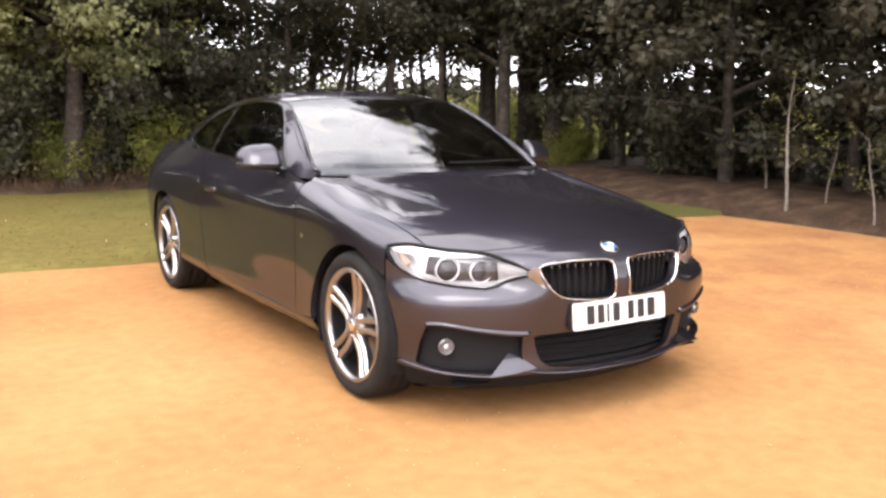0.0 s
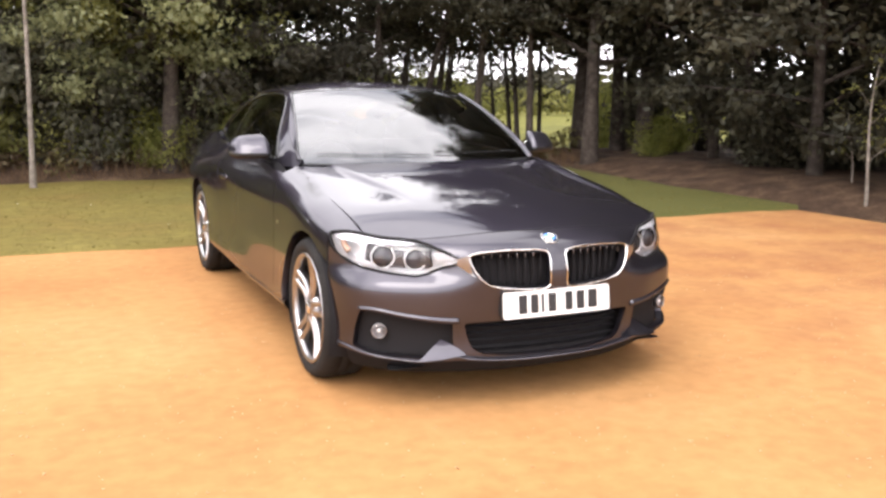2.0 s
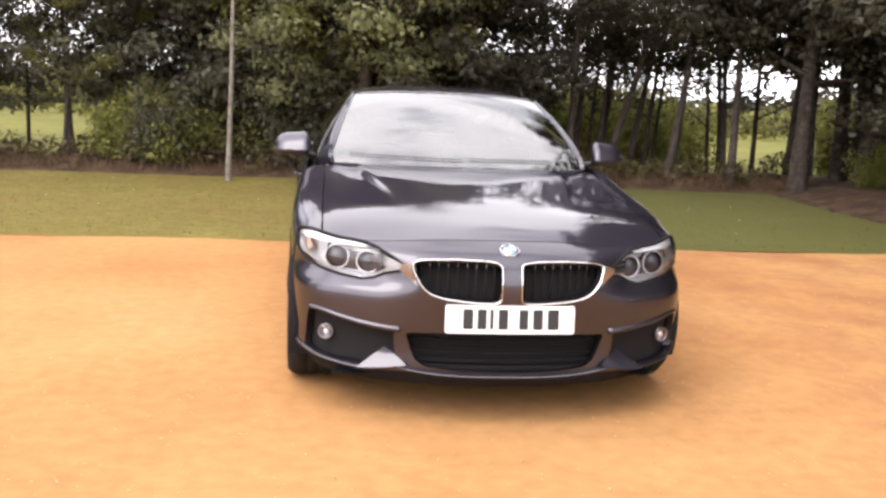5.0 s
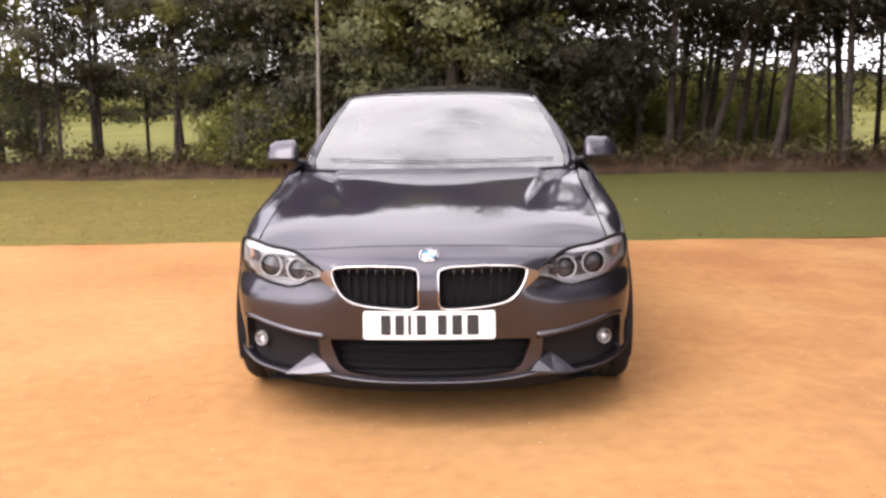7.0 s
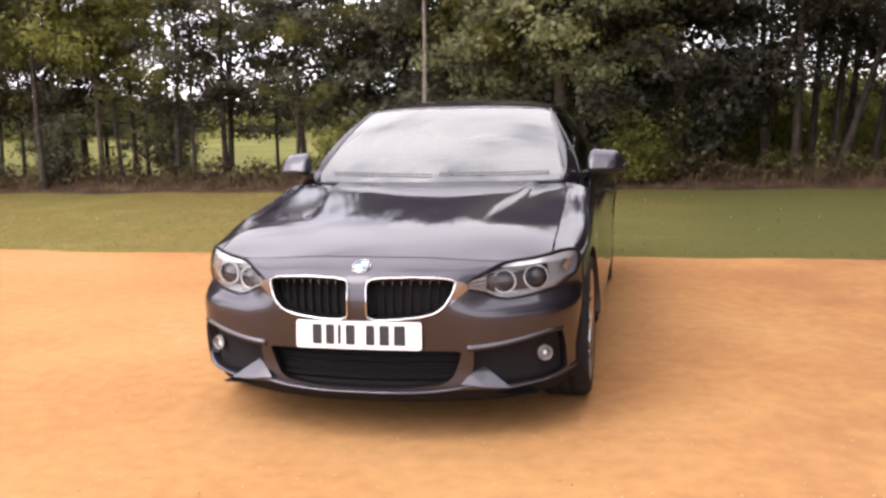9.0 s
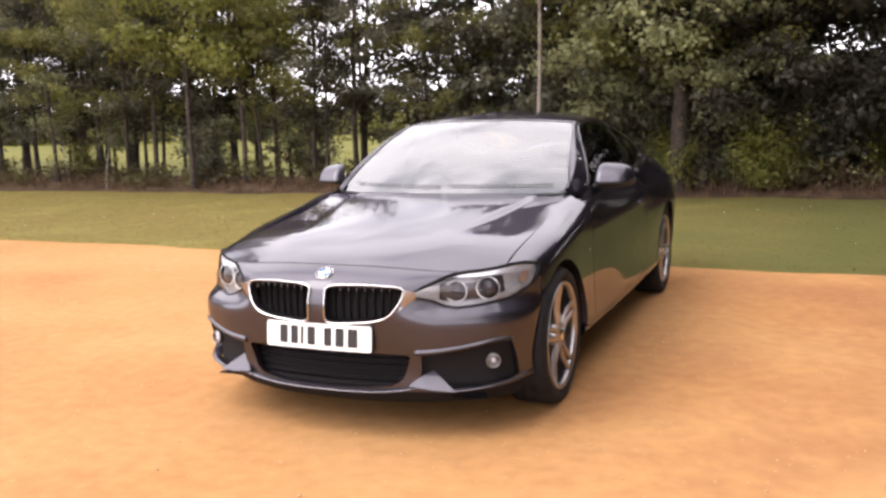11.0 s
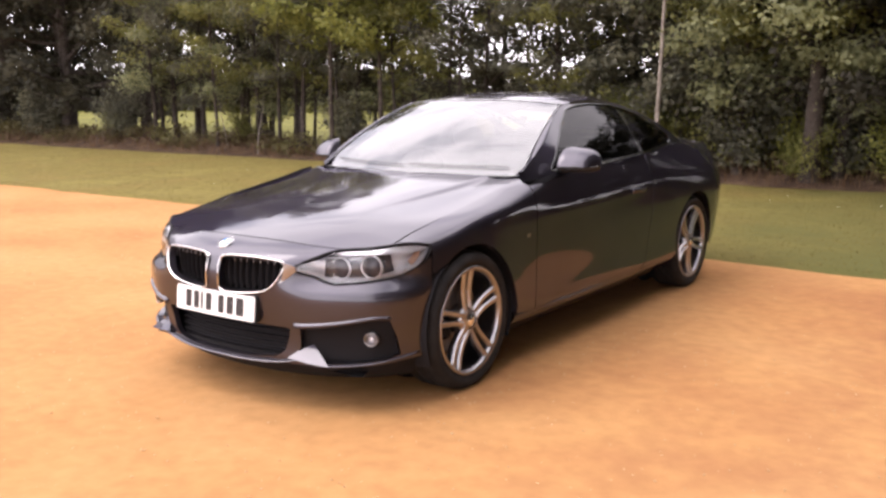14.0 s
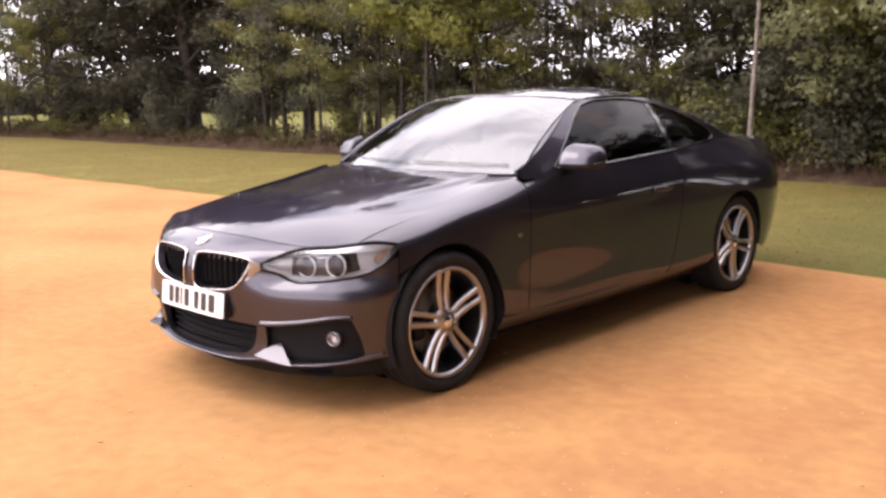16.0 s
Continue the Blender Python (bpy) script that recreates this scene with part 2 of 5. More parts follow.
def gravel_nodes():
    """Sandy gravel: broad worn and damp patches, fine grit, a few darker scuffs."""
    n, l = GRAVEL.node_tree.nodes, GRAVEL.node_tree.links
    mottle(GRAVEL, [(0.28, (0.262, 0.122, 0.047)), (0.42, (0.306, 0.152, 0.059)), (0.55, (0.330, 0.173, 0.068)), (0.75, (0.352, 0.196, 0.083))], 0.55, 10.0, second=(11.0, 0.10), bump=0.10, bump_scale=60)
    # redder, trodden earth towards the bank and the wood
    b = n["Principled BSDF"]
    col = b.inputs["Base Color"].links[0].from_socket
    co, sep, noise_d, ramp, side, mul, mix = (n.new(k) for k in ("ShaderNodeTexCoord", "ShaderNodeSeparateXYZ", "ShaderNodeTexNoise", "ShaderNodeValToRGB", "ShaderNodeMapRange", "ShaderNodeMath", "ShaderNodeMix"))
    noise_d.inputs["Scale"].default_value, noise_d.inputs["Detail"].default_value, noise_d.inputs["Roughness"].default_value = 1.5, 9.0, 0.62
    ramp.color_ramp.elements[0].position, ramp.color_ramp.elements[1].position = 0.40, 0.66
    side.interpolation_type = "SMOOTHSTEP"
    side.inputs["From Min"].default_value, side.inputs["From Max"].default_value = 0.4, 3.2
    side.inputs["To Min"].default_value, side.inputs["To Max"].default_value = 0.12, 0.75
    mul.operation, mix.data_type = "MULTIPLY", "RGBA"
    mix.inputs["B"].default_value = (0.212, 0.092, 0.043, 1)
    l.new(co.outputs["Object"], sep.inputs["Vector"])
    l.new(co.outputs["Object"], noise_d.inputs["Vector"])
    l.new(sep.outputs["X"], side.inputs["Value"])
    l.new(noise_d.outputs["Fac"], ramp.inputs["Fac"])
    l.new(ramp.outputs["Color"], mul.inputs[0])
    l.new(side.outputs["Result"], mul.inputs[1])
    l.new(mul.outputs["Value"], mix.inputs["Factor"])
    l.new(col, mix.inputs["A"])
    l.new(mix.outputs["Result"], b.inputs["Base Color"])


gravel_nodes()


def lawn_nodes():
    """Dry yellowish lawn in the open; greener near the wood, its shade painted in."""
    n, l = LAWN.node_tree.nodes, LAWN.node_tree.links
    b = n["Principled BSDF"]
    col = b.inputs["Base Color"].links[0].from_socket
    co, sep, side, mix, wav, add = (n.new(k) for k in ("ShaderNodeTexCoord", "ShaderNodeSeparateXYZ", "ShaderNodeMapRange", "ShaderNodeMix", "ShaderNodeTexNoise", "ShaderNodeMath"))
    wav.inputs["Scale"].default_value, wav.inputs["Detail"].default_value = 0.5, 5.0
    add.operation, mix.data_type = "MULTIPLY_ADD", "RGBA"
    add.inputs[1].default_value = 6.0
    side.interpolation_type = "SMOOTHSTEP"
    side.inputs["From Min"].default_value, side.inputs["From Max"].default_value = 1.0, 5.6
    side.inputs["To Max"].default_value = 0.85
    # darker green holds the wood's shade in the base colour
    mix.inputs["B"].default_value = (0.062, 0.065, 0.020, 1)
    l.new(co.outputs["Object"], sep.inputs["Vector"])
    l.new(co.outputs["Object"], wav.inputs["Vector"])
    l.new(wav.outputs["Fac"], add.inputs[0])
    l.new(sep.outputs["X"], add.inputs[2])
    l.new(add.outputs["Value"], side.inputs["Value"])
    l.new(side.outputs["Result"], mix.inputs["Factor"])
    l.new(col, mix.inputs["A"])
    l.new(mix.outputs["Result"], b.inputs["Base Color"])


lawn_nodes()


# ---- mesh helpers ----
def mesh_from(name, verts, faces, mat, smooth=True):
    me = bpy.data.meshes.new(name)
    me.from_pydata([tuple(map(float, v)) for v in verts], [], [tuple(map(int, f)) for f in faces])
    me.materials.append(mat)
    if smooth:
        me.polygons.foreach_set("use_smooth", [True] * len(me.polygons))
    me.update()
    return me


def part_mesh(name, me, parent, label=""):
    ob = new(name, me)
    ob.parent = parent
    return tagged(ob, label)


def part(name, bm, mat, parent, label="", smooth=False):
    me = bpy.data.meshes.new(name)
    bm.to_mesh(me)
    bm.free()
    me.materials.append(mat)
    if smooth:
        me.polygons.foreach_set("use_smooth", [True] * len(me.polygons))
    ob = new(name, me)
    ob.parent = parent
    return tagged(ob, label)


def spline(keys):
    """Natural cubic through rows (t, a, b, ...): a function of t, straight beyond the ends."""
    k = np.array(keys, float)
    t, v = k[:, 0], k[:, 1:]
    n = len(t)
    h = np.diff(t)
    A, B = np.eye(n), np.zeros_like(v)
    for i in range(1, n - 1):
        A[i, i - 1], A[i, i], A[i, i + 1] = h[i - 1], 2 * (h[i - 1] + h[i]), h[i]
        B[i] = 6 * ((v[i + 1] - v[i]) / h[i] - (v[i] - v[i - 1]) / h[i - 1])
    M = np.linalg.solve(A, B)

    def f(x):
        x = np.atleast_1d(np.asarray(x, float))
        c = np.clip(x, t[0], t[-1])
        i = np.clip(np.searchsorted(t, c) - 1, 0, n - 2)
        hi, a, b = h[i][:, None], (t[i + 1] - c)[:, None], (c - t[i])[:, None]
        y = (M[i] * a ** 3 + M[i + 1] * b ** 3) / (6 * hi) + (v[i] / hi - M[i] * hi / 6) * a + (v[i + 1] / hi - M[i + 1] * hi / 6) * b
        s0 = (v[1] - v[0]) / h[0] - h[0] * (2 * M[0] + M[1]) / 6
        s1 = (v[-1] - v[-2]) / h[-1] + h[-1] * (M[-2] + 2 * M[-1]) / 6
        y += np.where(x < t[0], x - t[0], 0)[:, None] * s0 + np.where(x > t[-1], x - t[-1], 0)[:, None] * s1
        return y
    return f


def rough_sheet(name, poly_fn, nx, ny, mat, height, label, kind="structure"):
    """A sheet over (s, t) in the unit square, mapped by poly_fn to (x, y), raised by height(x, y)."""
    verts, faces = [], []
    for j in range(ny + 1):
        for i in range(nx + 1):
            x, y = poly_fn(i / nx, j / ny)
            verts.append((x, y, height(x, y)))
    for j in range(ny):
        for i in range(nx):
            a = j * (nx + 1) + i
            faces.append((a, a + 1, a + nx + 2, a + nx + 1))
    return tagged(new(name, mesh_from(name, verts, faces, mat)), label, kind=kind)


def wob(x, y, s, k=0):
    return noise.noise(Vector((x * s + 31.7 * k, y * s - 12.3 * k, 0.37 * k)))


# ---- ground ----
RIGHT_EDGE = spline([(-30, 9.0), (-6, 7.2), (0, 6.35), (2.0, 6.05), (4.2, 6.05), (7.6, 6.15), (10, 6.5)])


def lawn_front(x):
    return 3.9 + 0.10 * wob(x, 0, 0.35, 1) + 0.06 * wob(x, 0, 1.6, 2) + 0.03 * wob(x, 0, 6, 3) - (0.012 * (x + 9) ** 2 if x < -9 else 0) * 0.12


def wood_edge(x):
    return 9.85 + 0.12 * wob(x, 0, 0.5, 4) + 0.06 * wob(x, 0, 2.2, 5)


def right_edge(y):
    return float(RIGHT_EDGE(y)[0, 0]) + 0.10 * wob(0, y, 0.6, 6) + 0.05 * wob(0, y, 2.5, 7)


rough_sheet("ground", lambda s, t: ((s - 0.5) * 2400, (t - 0.5) * 2400), 60, 60, FIELD, lambda x, y: -0.06, "yellow-green meadow running to the horizon behind the trees")


def yard_map(s, t):
    y = -34 + t * 38.2
    xr = right_edge(y)
    x = -34 + s * (xr + 34)
    return x, min(y, lawn_front(x) + 0.35)


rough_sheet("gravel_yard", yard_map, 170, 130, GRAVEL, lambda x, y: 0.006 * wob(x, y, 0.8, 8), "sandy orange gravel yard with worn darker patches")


def lawn_map(s, t):
    x = -34 + s * (34 + 6.8)
    a, b = lawn_front(x), wood_edge(x) + 0.25
    y = a + t * (b - a)
    return min(x, right_edge(y) + 0.15), y


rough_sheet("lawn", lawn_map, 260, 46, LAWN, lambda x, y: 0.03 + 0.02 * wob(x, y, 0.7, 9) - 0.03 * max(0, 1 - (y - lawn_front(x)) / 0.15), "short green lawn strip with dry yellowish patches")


def floor_height(x, y):
    d = y - wood_edge(x)
    rise = min(max(d, 0) * 0.22, 0.22) - min(max(d - 1.5, 0) * 0.2, 0.31)
    return 0.03 + rise + 0.06 * wob(x, y, 0.9, 10) * min(max(d * 2, 0), 1) * min(max(3.0 - d, 0), 1)


rough_sheet("woodland_floor", lambda s, t: (-36 + s * 60, wood_edge(-36 + s * 60) + t * 3.2), 200, 24, LITTER, floor_height, "brown leaf litter under the trees")


def bank_height(x, y):
    d = x - right_edge(y)
    return 0.0 + min(max(d, 0) * 0.22, 0.24) + 0.06 * wob(x, y, 0.9, 11) * min(max(d * 2, 0), 1)


rough_sheet("dirt_bank", lambda s, t: (right_edge(-26 + t * 36.2) + s ** 1.4 * 14, -26 + t * 36.2), 40, 130, LITTER, bank_height, "low bank of bare brown dirt and leaf litter beside the gravel")

rng = np.random.default_rng(5)


def blades(name, pts, height, width, mat, label, lean=0.5):
    """Grass: one bent two-triangle blade at each point."""
    n = len(pts)
    a = rng.uniform(0, 2 * np.pi, n)
    h = height * rng.uniform(0.5, 1.3, n)
    d = np.stack([np.cos(a), np.sin(a), np.zeros(n)], 1)
    side = np.stack([-np.sin(a), np.cos(a), np.zeros(n)], 1) * (width * rng.uniform(0.6, 1.3, n))[:, None]
    tip = pts + np.stack([np.zeros(n), np.zeros(n), h], 1) + d * (h * lean * rng.uniform(0.2, 1, n))[:, None]
    mid = pts * 0.5 + tip * 0.5 + np.stack([np.zeros(n), np.zeros(n), h * 0.12], 1)
    v = np.stack([pts - side, pts + side, mid + side * 0.7, tip], 1).reshape(-1, 3)
    f = np.arange(n * 4).reshape(-1, 4)
    return tagged(new(name, mesh_from(name, v, f, mat, False)), label, "grass", kind="stuff")


gx, gy = rng.uniform(-20, 6.3, 40000), rng.uniform(3.85, 9.95, 40000)
gp = np.array([(x, y, 0.028 + 0.02 * wob(x, y, 0.7, 9)) for x, y in zip(gx, gy) if y > lawn_front(x) + 0.02 and x < right_edge(y)])
blades("lawn_grass", gp, 0.012, 0.007, GRASS, "short mown grass blades on the lawn strip", 2.2)

# a few daisies in the lawn
dv, df = [], []
for i in range(46):
    x, y = rng.uniform(-9, 5.5), rng.uniform(4.6, 9.4)
    z = 0.052 + 0.02 * wob(x, y, 0.7, 9)
    o = len(dv)
    dv.append((x, y, z + 0.003))
    for k in range(10):
        r = 0.009 if k % 2 else 0.006
        dv.append((x + r * math.cos(k * 0.6283), y + r * math.sin(k * 0.6283), z + rng.uniform(-0.002, 0.004)))
        df.append((o, o + 1 + k, o + 1 + (k + 1) % 10))
tagged(new("daisies", mesh_from("daisies", dv, df, PLATE_WHITE, False)), "few small white daisies in the lawn", "flowers", kind="stuff")

# loose stones on the gravel, all one mesh
sx = np.concatenate([rng.uniform(-9, 6, 2200), rng.uniform(-4, 5, 1400)])
sy = np.concatenate([rng.uniform(-3, 3.9, 2200), rng.uniform(-2.5, 1.5, 1400)])
octa_v = np.array([(1, 0, 0), (0, 1, 0), (-1, 0, 0), (0, -1, 0), (0, 0, 0.7), (0, 0, -0.5)])
octa_f = np.array([(0, 1, 4), (1, 2, 4), (2, 3, 4), (3, 0, 4), (1, 0, 5), (2, 1, 5), (3, 2, 5), (0, 3, 5)])
sv, sf = [], []
for i, (x, y) in enumerate(zip(sx, sy)):
    if x > right_edge(y) or y > lawn_front(x):
        continue
    r = rng.uniform(0.002, 0.006)
    a = rng.uniform(0, 6.3)
    q = octa_v * (r * rng.uniform(0.7, 1.4), r, r * 0.8)
    q = q @ np.array([[math.cos(a), math.sin(a), 0], [-math.sin(a), math.cos(a), 0], [0, 0, 1]])
    sf.extend((octa_f + 6 * (len(sv) // 6)).tolist())
    sv.extend((q + (x, y, 0.006)).tolist())
tagged(new("loose_stones", mesh_from("loose_stones", sv, sf, STONE)), "small loose sandy stones on the gravel", "stones", kind="stuff")


# ---- trees ----
def tube(path, radii, sides=7):
    """Verts and quads of a round tube along a path."""
    v, f = [], []
    path = [Vector(p) for p in path]
    for i, p in enumerate(path):
        d = (path[min(i + 1, len(path) - 1)] - path[max(i - 1, 0)]).normalized()
        a = d.cross(Vector((0.31, 0.95, 0.05))).normalized()
        b = d.cross(a)
        for k in range(sides):
            c = 2 * math.pi * k / sides
            v.append(p + (a * math.cos(c) + b * math.sin(c)) * radii[i])
        if i:
            for k in range(sides):
                f.append(((i - 1) * sides + k, (i - 1) * sides + (k + 1) % sides, i * sides + (k + 1) % sides, i * sides + k))
    return v, f


def leaf_cloud(centres, spread, per, size, rnd, ragged=0.5):
    """Rhombic leaves in rounded sprays about the centres, each facing outwards from its spray."""
    centres = np.asarray(centres, float)
    grow = rnd.uniform(0.65, 1.35, len(centres))
    c, g = np.repeat(centres, per, axis=0), np.repeat(grow, per)[:, None]
    n = len(c)
    away = rnd.normal(0, 1, (n, 3))
    away /= np.linalg.norm(away, axis=1)[:, None]
    p = c + away * (rnd.uniform(0.05, 1, n) ** 0.55 * 1.75)[:, None] * np.asarray(spread) * g + rnd.normal(0, 0.3, (n, 3)) * np.asarray(spread)
    face = away * (1, 1, 1.2) + (0, 0, 0.55) + rnd.normal(0, ragged, (n, 3))
    face /= np.linalg.norm(face, axis=1)[:, None]
    d = np.cross(face, rnd.normal(0, 1, (n, 3)))
    d /= np.linalg.norm(d, axis=1)[:, None]
    s = np.cross(d, face)
    ln = size * rnd.uniform(0.6, 1.4, n)[:, None]
    wd = ln * rnd.uniform(0.25, 0.42, n)[:, None]
    up = np.cross(d, s) * ln * 0.12
    v = np.stack([p - d * ln * 0.5, p + s * wd + up, p + d * ln * 0.5, p - s * wd + up], 1).reshape(-1, 3)
    return v, np.arange(n * 4).reshape(-1, 4)


def make_tree(kind, seed, height, girth, clear, crown, limbs, leaves, leaf_size, leaf_mat, bark, label, category="tree", lean=0.3, tiers=1.0, sparse=0.12):
    """A tree at the origin: trunk with limbs, and a crown of separate leaves."""
    rnd = np.random.default_rng(seed)
    root = new(kind)
    path, radii = [], []
    ox, oy = rnd.uniform(-lean, lean, 2)
    ph = rnd.uniform(0, 6, 2)
    for i in range(11):
        u = i / 10
        path.append((ox * u + 0.10 * math.sin(3.1 * u + ph[0]) * u, oy * u + 0.10 * math.sin(4.1 * u + ph[1]) * u, -0.15 + u * height))
        radii.append(girth * (1 - 0.82 * u) * (1.35 if i == 0 else 1.0))
    tv, tf = tube(path, radii, 9)
    trunk_v, trunk_f = list(tv), list(tf)
    centres = []
    for i in range(limbs):
        u = clear + (0.98 - clear) * (i + rnd.uniform(0, 1)) / limbs
        k = min(int(u * 10), 9)
        base = Vector(path[k]).lerp(Vector(path[k + 1]), u * 10 - k)
        a = 2.4 * i + rnd.uniform(-0.5, 0.5)
        w = crown * (0.45 + 0.75 * math.sin(math.pi * min(1, max(0.0, (u - clear) / (1 - clear)) * 0.8 + 0.22))) * rnd.uniform(0.6, 1.2)
        rise = rnd.uniform(0.0, 0.55) * w * tiers
        mid = base + Vector((math.cos(a) * w * 0.5, math.sin(a) * w * 0.5, rise * 0.6))
        end = base + Vector((math.cos(a + 0.15) * w, math.sin(a + 0.15) * w, rise))
        r0 = max(girth * (1 - 0.8 * u) * 0.45, 0.008)
        lv, lf = tube([base, mid, end], [r0, r0 * 0.6, r0 * 0.25], 5)
        o = len(trunk_v)
        trunk_v += lv
        trunk_f += [tuple(q + o for q in face) for face in lf]
        for s in (0.42, 0.72, 0.92, 1.08):
            p = base.lerp(mid, s * 2) if s < 0.5 else mid.lerp(end, s * 2 - 1)
            centres.append(p + Vector(rnd.normal(0, 0.14, 3)) * crown * 0.6)
    top = Vector(path[-1])
    centres += [top + Vector(rnd.normal(0, 0.22, 3)) * crown * 0.5 for _ in range(4)]
    part_mesh("trunk", mesh_from("trunk", trunk_v, trunk_f, bark), root)
    keep = [c for c in centres if rnd.uniform() > sparse]
    lv, lf = leaf_cloud(keep, (0.21 * crown ** 0.5, 0.21 * crown ** 0.5, 0.12 * crown ** 0.5), max(1, leaves // len(centres)), leaf_size, rnd)
    part_mesh("crown", mesh_from("crown", lv, lf, leaf_mat, False), root)
    return tagged(root, label, category)


def make_bush(seed, height, width, leaves, size, mat, label):
    rnd = np.random.default_rng(seed)
    root = new("bush")
    v, f, cs = [], [], []
    for i in range(9):
        a, w = rnd.uniform(0, 6.3), width * rnd.uniform(0.3, 1.0)
        end = Vector((math.cos(a) * w, math.sin(a) * w, height * rnd.uniform(0.35, 1.0)))
        tv, tf = tube([(0, 0, -0.1), end * 0.5 + Vector((0, 0, 0.1)), end], [0.018, 0.012, 0.005], 4)
        f += [tuple(q + len(v) for q in face) for face in tf]
        v += tv
        cs += [end * s + Vector(rnd.normal(0, 0.10, 3)) for s in (0.25, 0.4, 0.6, 0.8, 1.0)]
    part_mesh("stem", mesh_from("stem", v, f, BARK), root)
    lv, lf = leaf_cloud(cs, (0.24 * width, 0.24 * width, 0.12 * height), leaves // len(cs), size, rnd)
    lv[:, 2] = np.maximum(lv[:, 2], 0.0)
    part_mesh("crown", mesh_from("crown", lv, lf, mat, False), root)
    return tagged(root, label, "bush")


def place(proto, spots, group):
    """The prototype at the first spot, copies at the others: x, y, z, turn, size."""
    tagged(proto, group=group)
    for i, (x, y, z, turn, size) in enumerate(spots):
        m = pose(x, y, z, 0, 0, turn)
        if i == 0:
            proto.scale = (size, size, size)
            proto.location, proto.rotation_euler = (x, y, z), (0, 0, radians(turn))
        else:
            proto.scale, keep = (size, size, size), tuple(proto.scale)
            copy_thing(proto, m)
            proto.scale = keep


def wood_z(x, y):
    return floor_height(x, y) if y > 9.8 else bank_height(x, y)


def spots(rows, seed, jitter=0.35, lo=0.82, hi=1.06):
    r = random.Random(seed)
    out = []
    for x, y in rows:
        x, y = x + r.uniform(-jitter, jitter), y + r.uniform(-jitter, jitter)
        low = 0.80 if -13.2 < x < -4.3 and y > 9.8 else 1.0
        out.append((x, y, wood_z(x, y), r.uniform(0, 360), r.uniform(lo, hi) * low))
    return out


dense_a = make_tree("broadleaf_tree", 11, 5.6, 0.085, 0.20, 1.30, 26, 11500, 0.079, LEAF_LIT, BARK, "leafy low-branched tree at the lawn edge, sunlight painted into its leaves")
dense_b = make_tree("broadleaf_tree", 12, 6.0, 0.085, 0.20, 1.45, 32, 13500, 0.100, LEAF_MID, BARK, "dense dark green tree standing in the row behind the lawn")
dense_c = make_tree("broadleaf_tree", 13, 6.0, 0.08, 0.20, 1.22, 26, 8800, 0.088, LEAF, BARK, "slender leafy tree with thin dark trunk and gaps in its crown", sparse=0.42)
open_a = make_tree("slender_tree", 14, 6.1, 0.07, 0.25, 1.15, 22, 11500, 0.075, LEAF, BARK, "slim tree with a bare lower trunk before the bright meadow", sparse=0.4)
light_a = make_tree("slender_tree", 15, 5.4, 0.06, 0.33, 1.2, 18, 7500, 0.087, LEAF_LIGHT, BARK, "slim tree with light yellow-green leaves and a bare lower trunk", sparse=0.3)
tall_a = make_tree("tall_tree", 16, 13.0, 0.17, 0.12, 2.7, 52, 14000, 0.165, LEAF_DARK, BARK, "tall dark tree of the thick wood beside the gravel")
bush_a = make_bush(21, 1.5, 0.85, 2700, 0.080, LEAF, "leafy green shrub under the trees")
bush_b = make_bush(22, 1.2, 0.8, 2400, 0.075, LEAF_LIGHT, "bright green undergrowth shrub at the wood's edge")
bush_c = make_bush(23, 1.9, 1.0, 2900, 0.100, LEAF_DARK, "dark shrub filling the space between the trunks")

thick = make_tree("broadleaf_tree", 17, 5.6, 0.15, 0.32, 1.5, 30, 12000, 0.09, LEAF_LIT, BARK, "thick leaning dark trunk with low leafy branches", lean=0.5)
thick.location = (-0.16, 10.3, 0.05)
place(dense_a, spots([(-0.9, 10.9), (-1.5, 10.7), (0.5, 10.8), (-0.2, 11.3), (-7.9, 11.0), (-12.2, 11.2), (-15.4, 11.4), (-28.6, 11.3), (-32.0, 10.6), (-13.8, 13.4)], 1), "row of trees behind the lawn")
place(dense_b, spots([(-10.2, 12.9), (-14.6, 13.2), (-30.2, 12.2)], 2), "row of trees behind the lawn")
place(dense_c, spots([(-4.6, 11.4), (-6.6, 12.3), (-9.3, 11.3), (-11.2, 12.6), (-13.4, 11.3), (-15.6, 12.2), (-17.3, 12.4), (-29.4, 11.0), (-33, 12.0), (-31.5, 13.5)], 3), "row of trees behind the lawn")
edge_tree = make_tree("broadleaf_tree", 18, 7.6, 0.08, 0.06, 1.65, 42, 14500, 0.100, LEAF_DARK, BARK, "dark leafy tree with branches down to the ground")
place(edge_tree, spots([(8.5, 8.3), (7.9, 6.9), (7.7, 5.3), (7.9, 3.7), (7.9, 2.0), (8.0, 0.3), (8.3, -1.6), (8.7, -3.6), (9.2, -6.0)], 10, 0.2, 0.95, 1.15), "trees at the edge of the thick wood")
# the two close stands behind the car, shade put into LEAF_SHADE's colour
shade_a = make_tree("broadleaf_tree", 28, 6.0, 0.10, 0.10, 1.5, 40, 17000, 0.100, LEAF_SHADE, BARK, "close dark tree of the stand behind the lawn, shade painted in", sparse=0.03)
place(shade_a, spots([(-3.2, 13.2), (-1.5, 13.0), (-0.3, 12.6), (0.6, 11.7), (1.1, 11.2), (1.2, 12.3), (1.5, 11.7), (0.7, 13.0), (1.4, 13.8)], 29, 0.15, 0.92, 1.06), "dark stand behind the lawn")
shade_b = make_tree("broadleaf_tree", 33, 6.0, 0.09, 0.12, 1.45, 38, 16000, 0.095, LEAF, BARK, "close green tree at the edge of the dark stand", sparse=0.05)
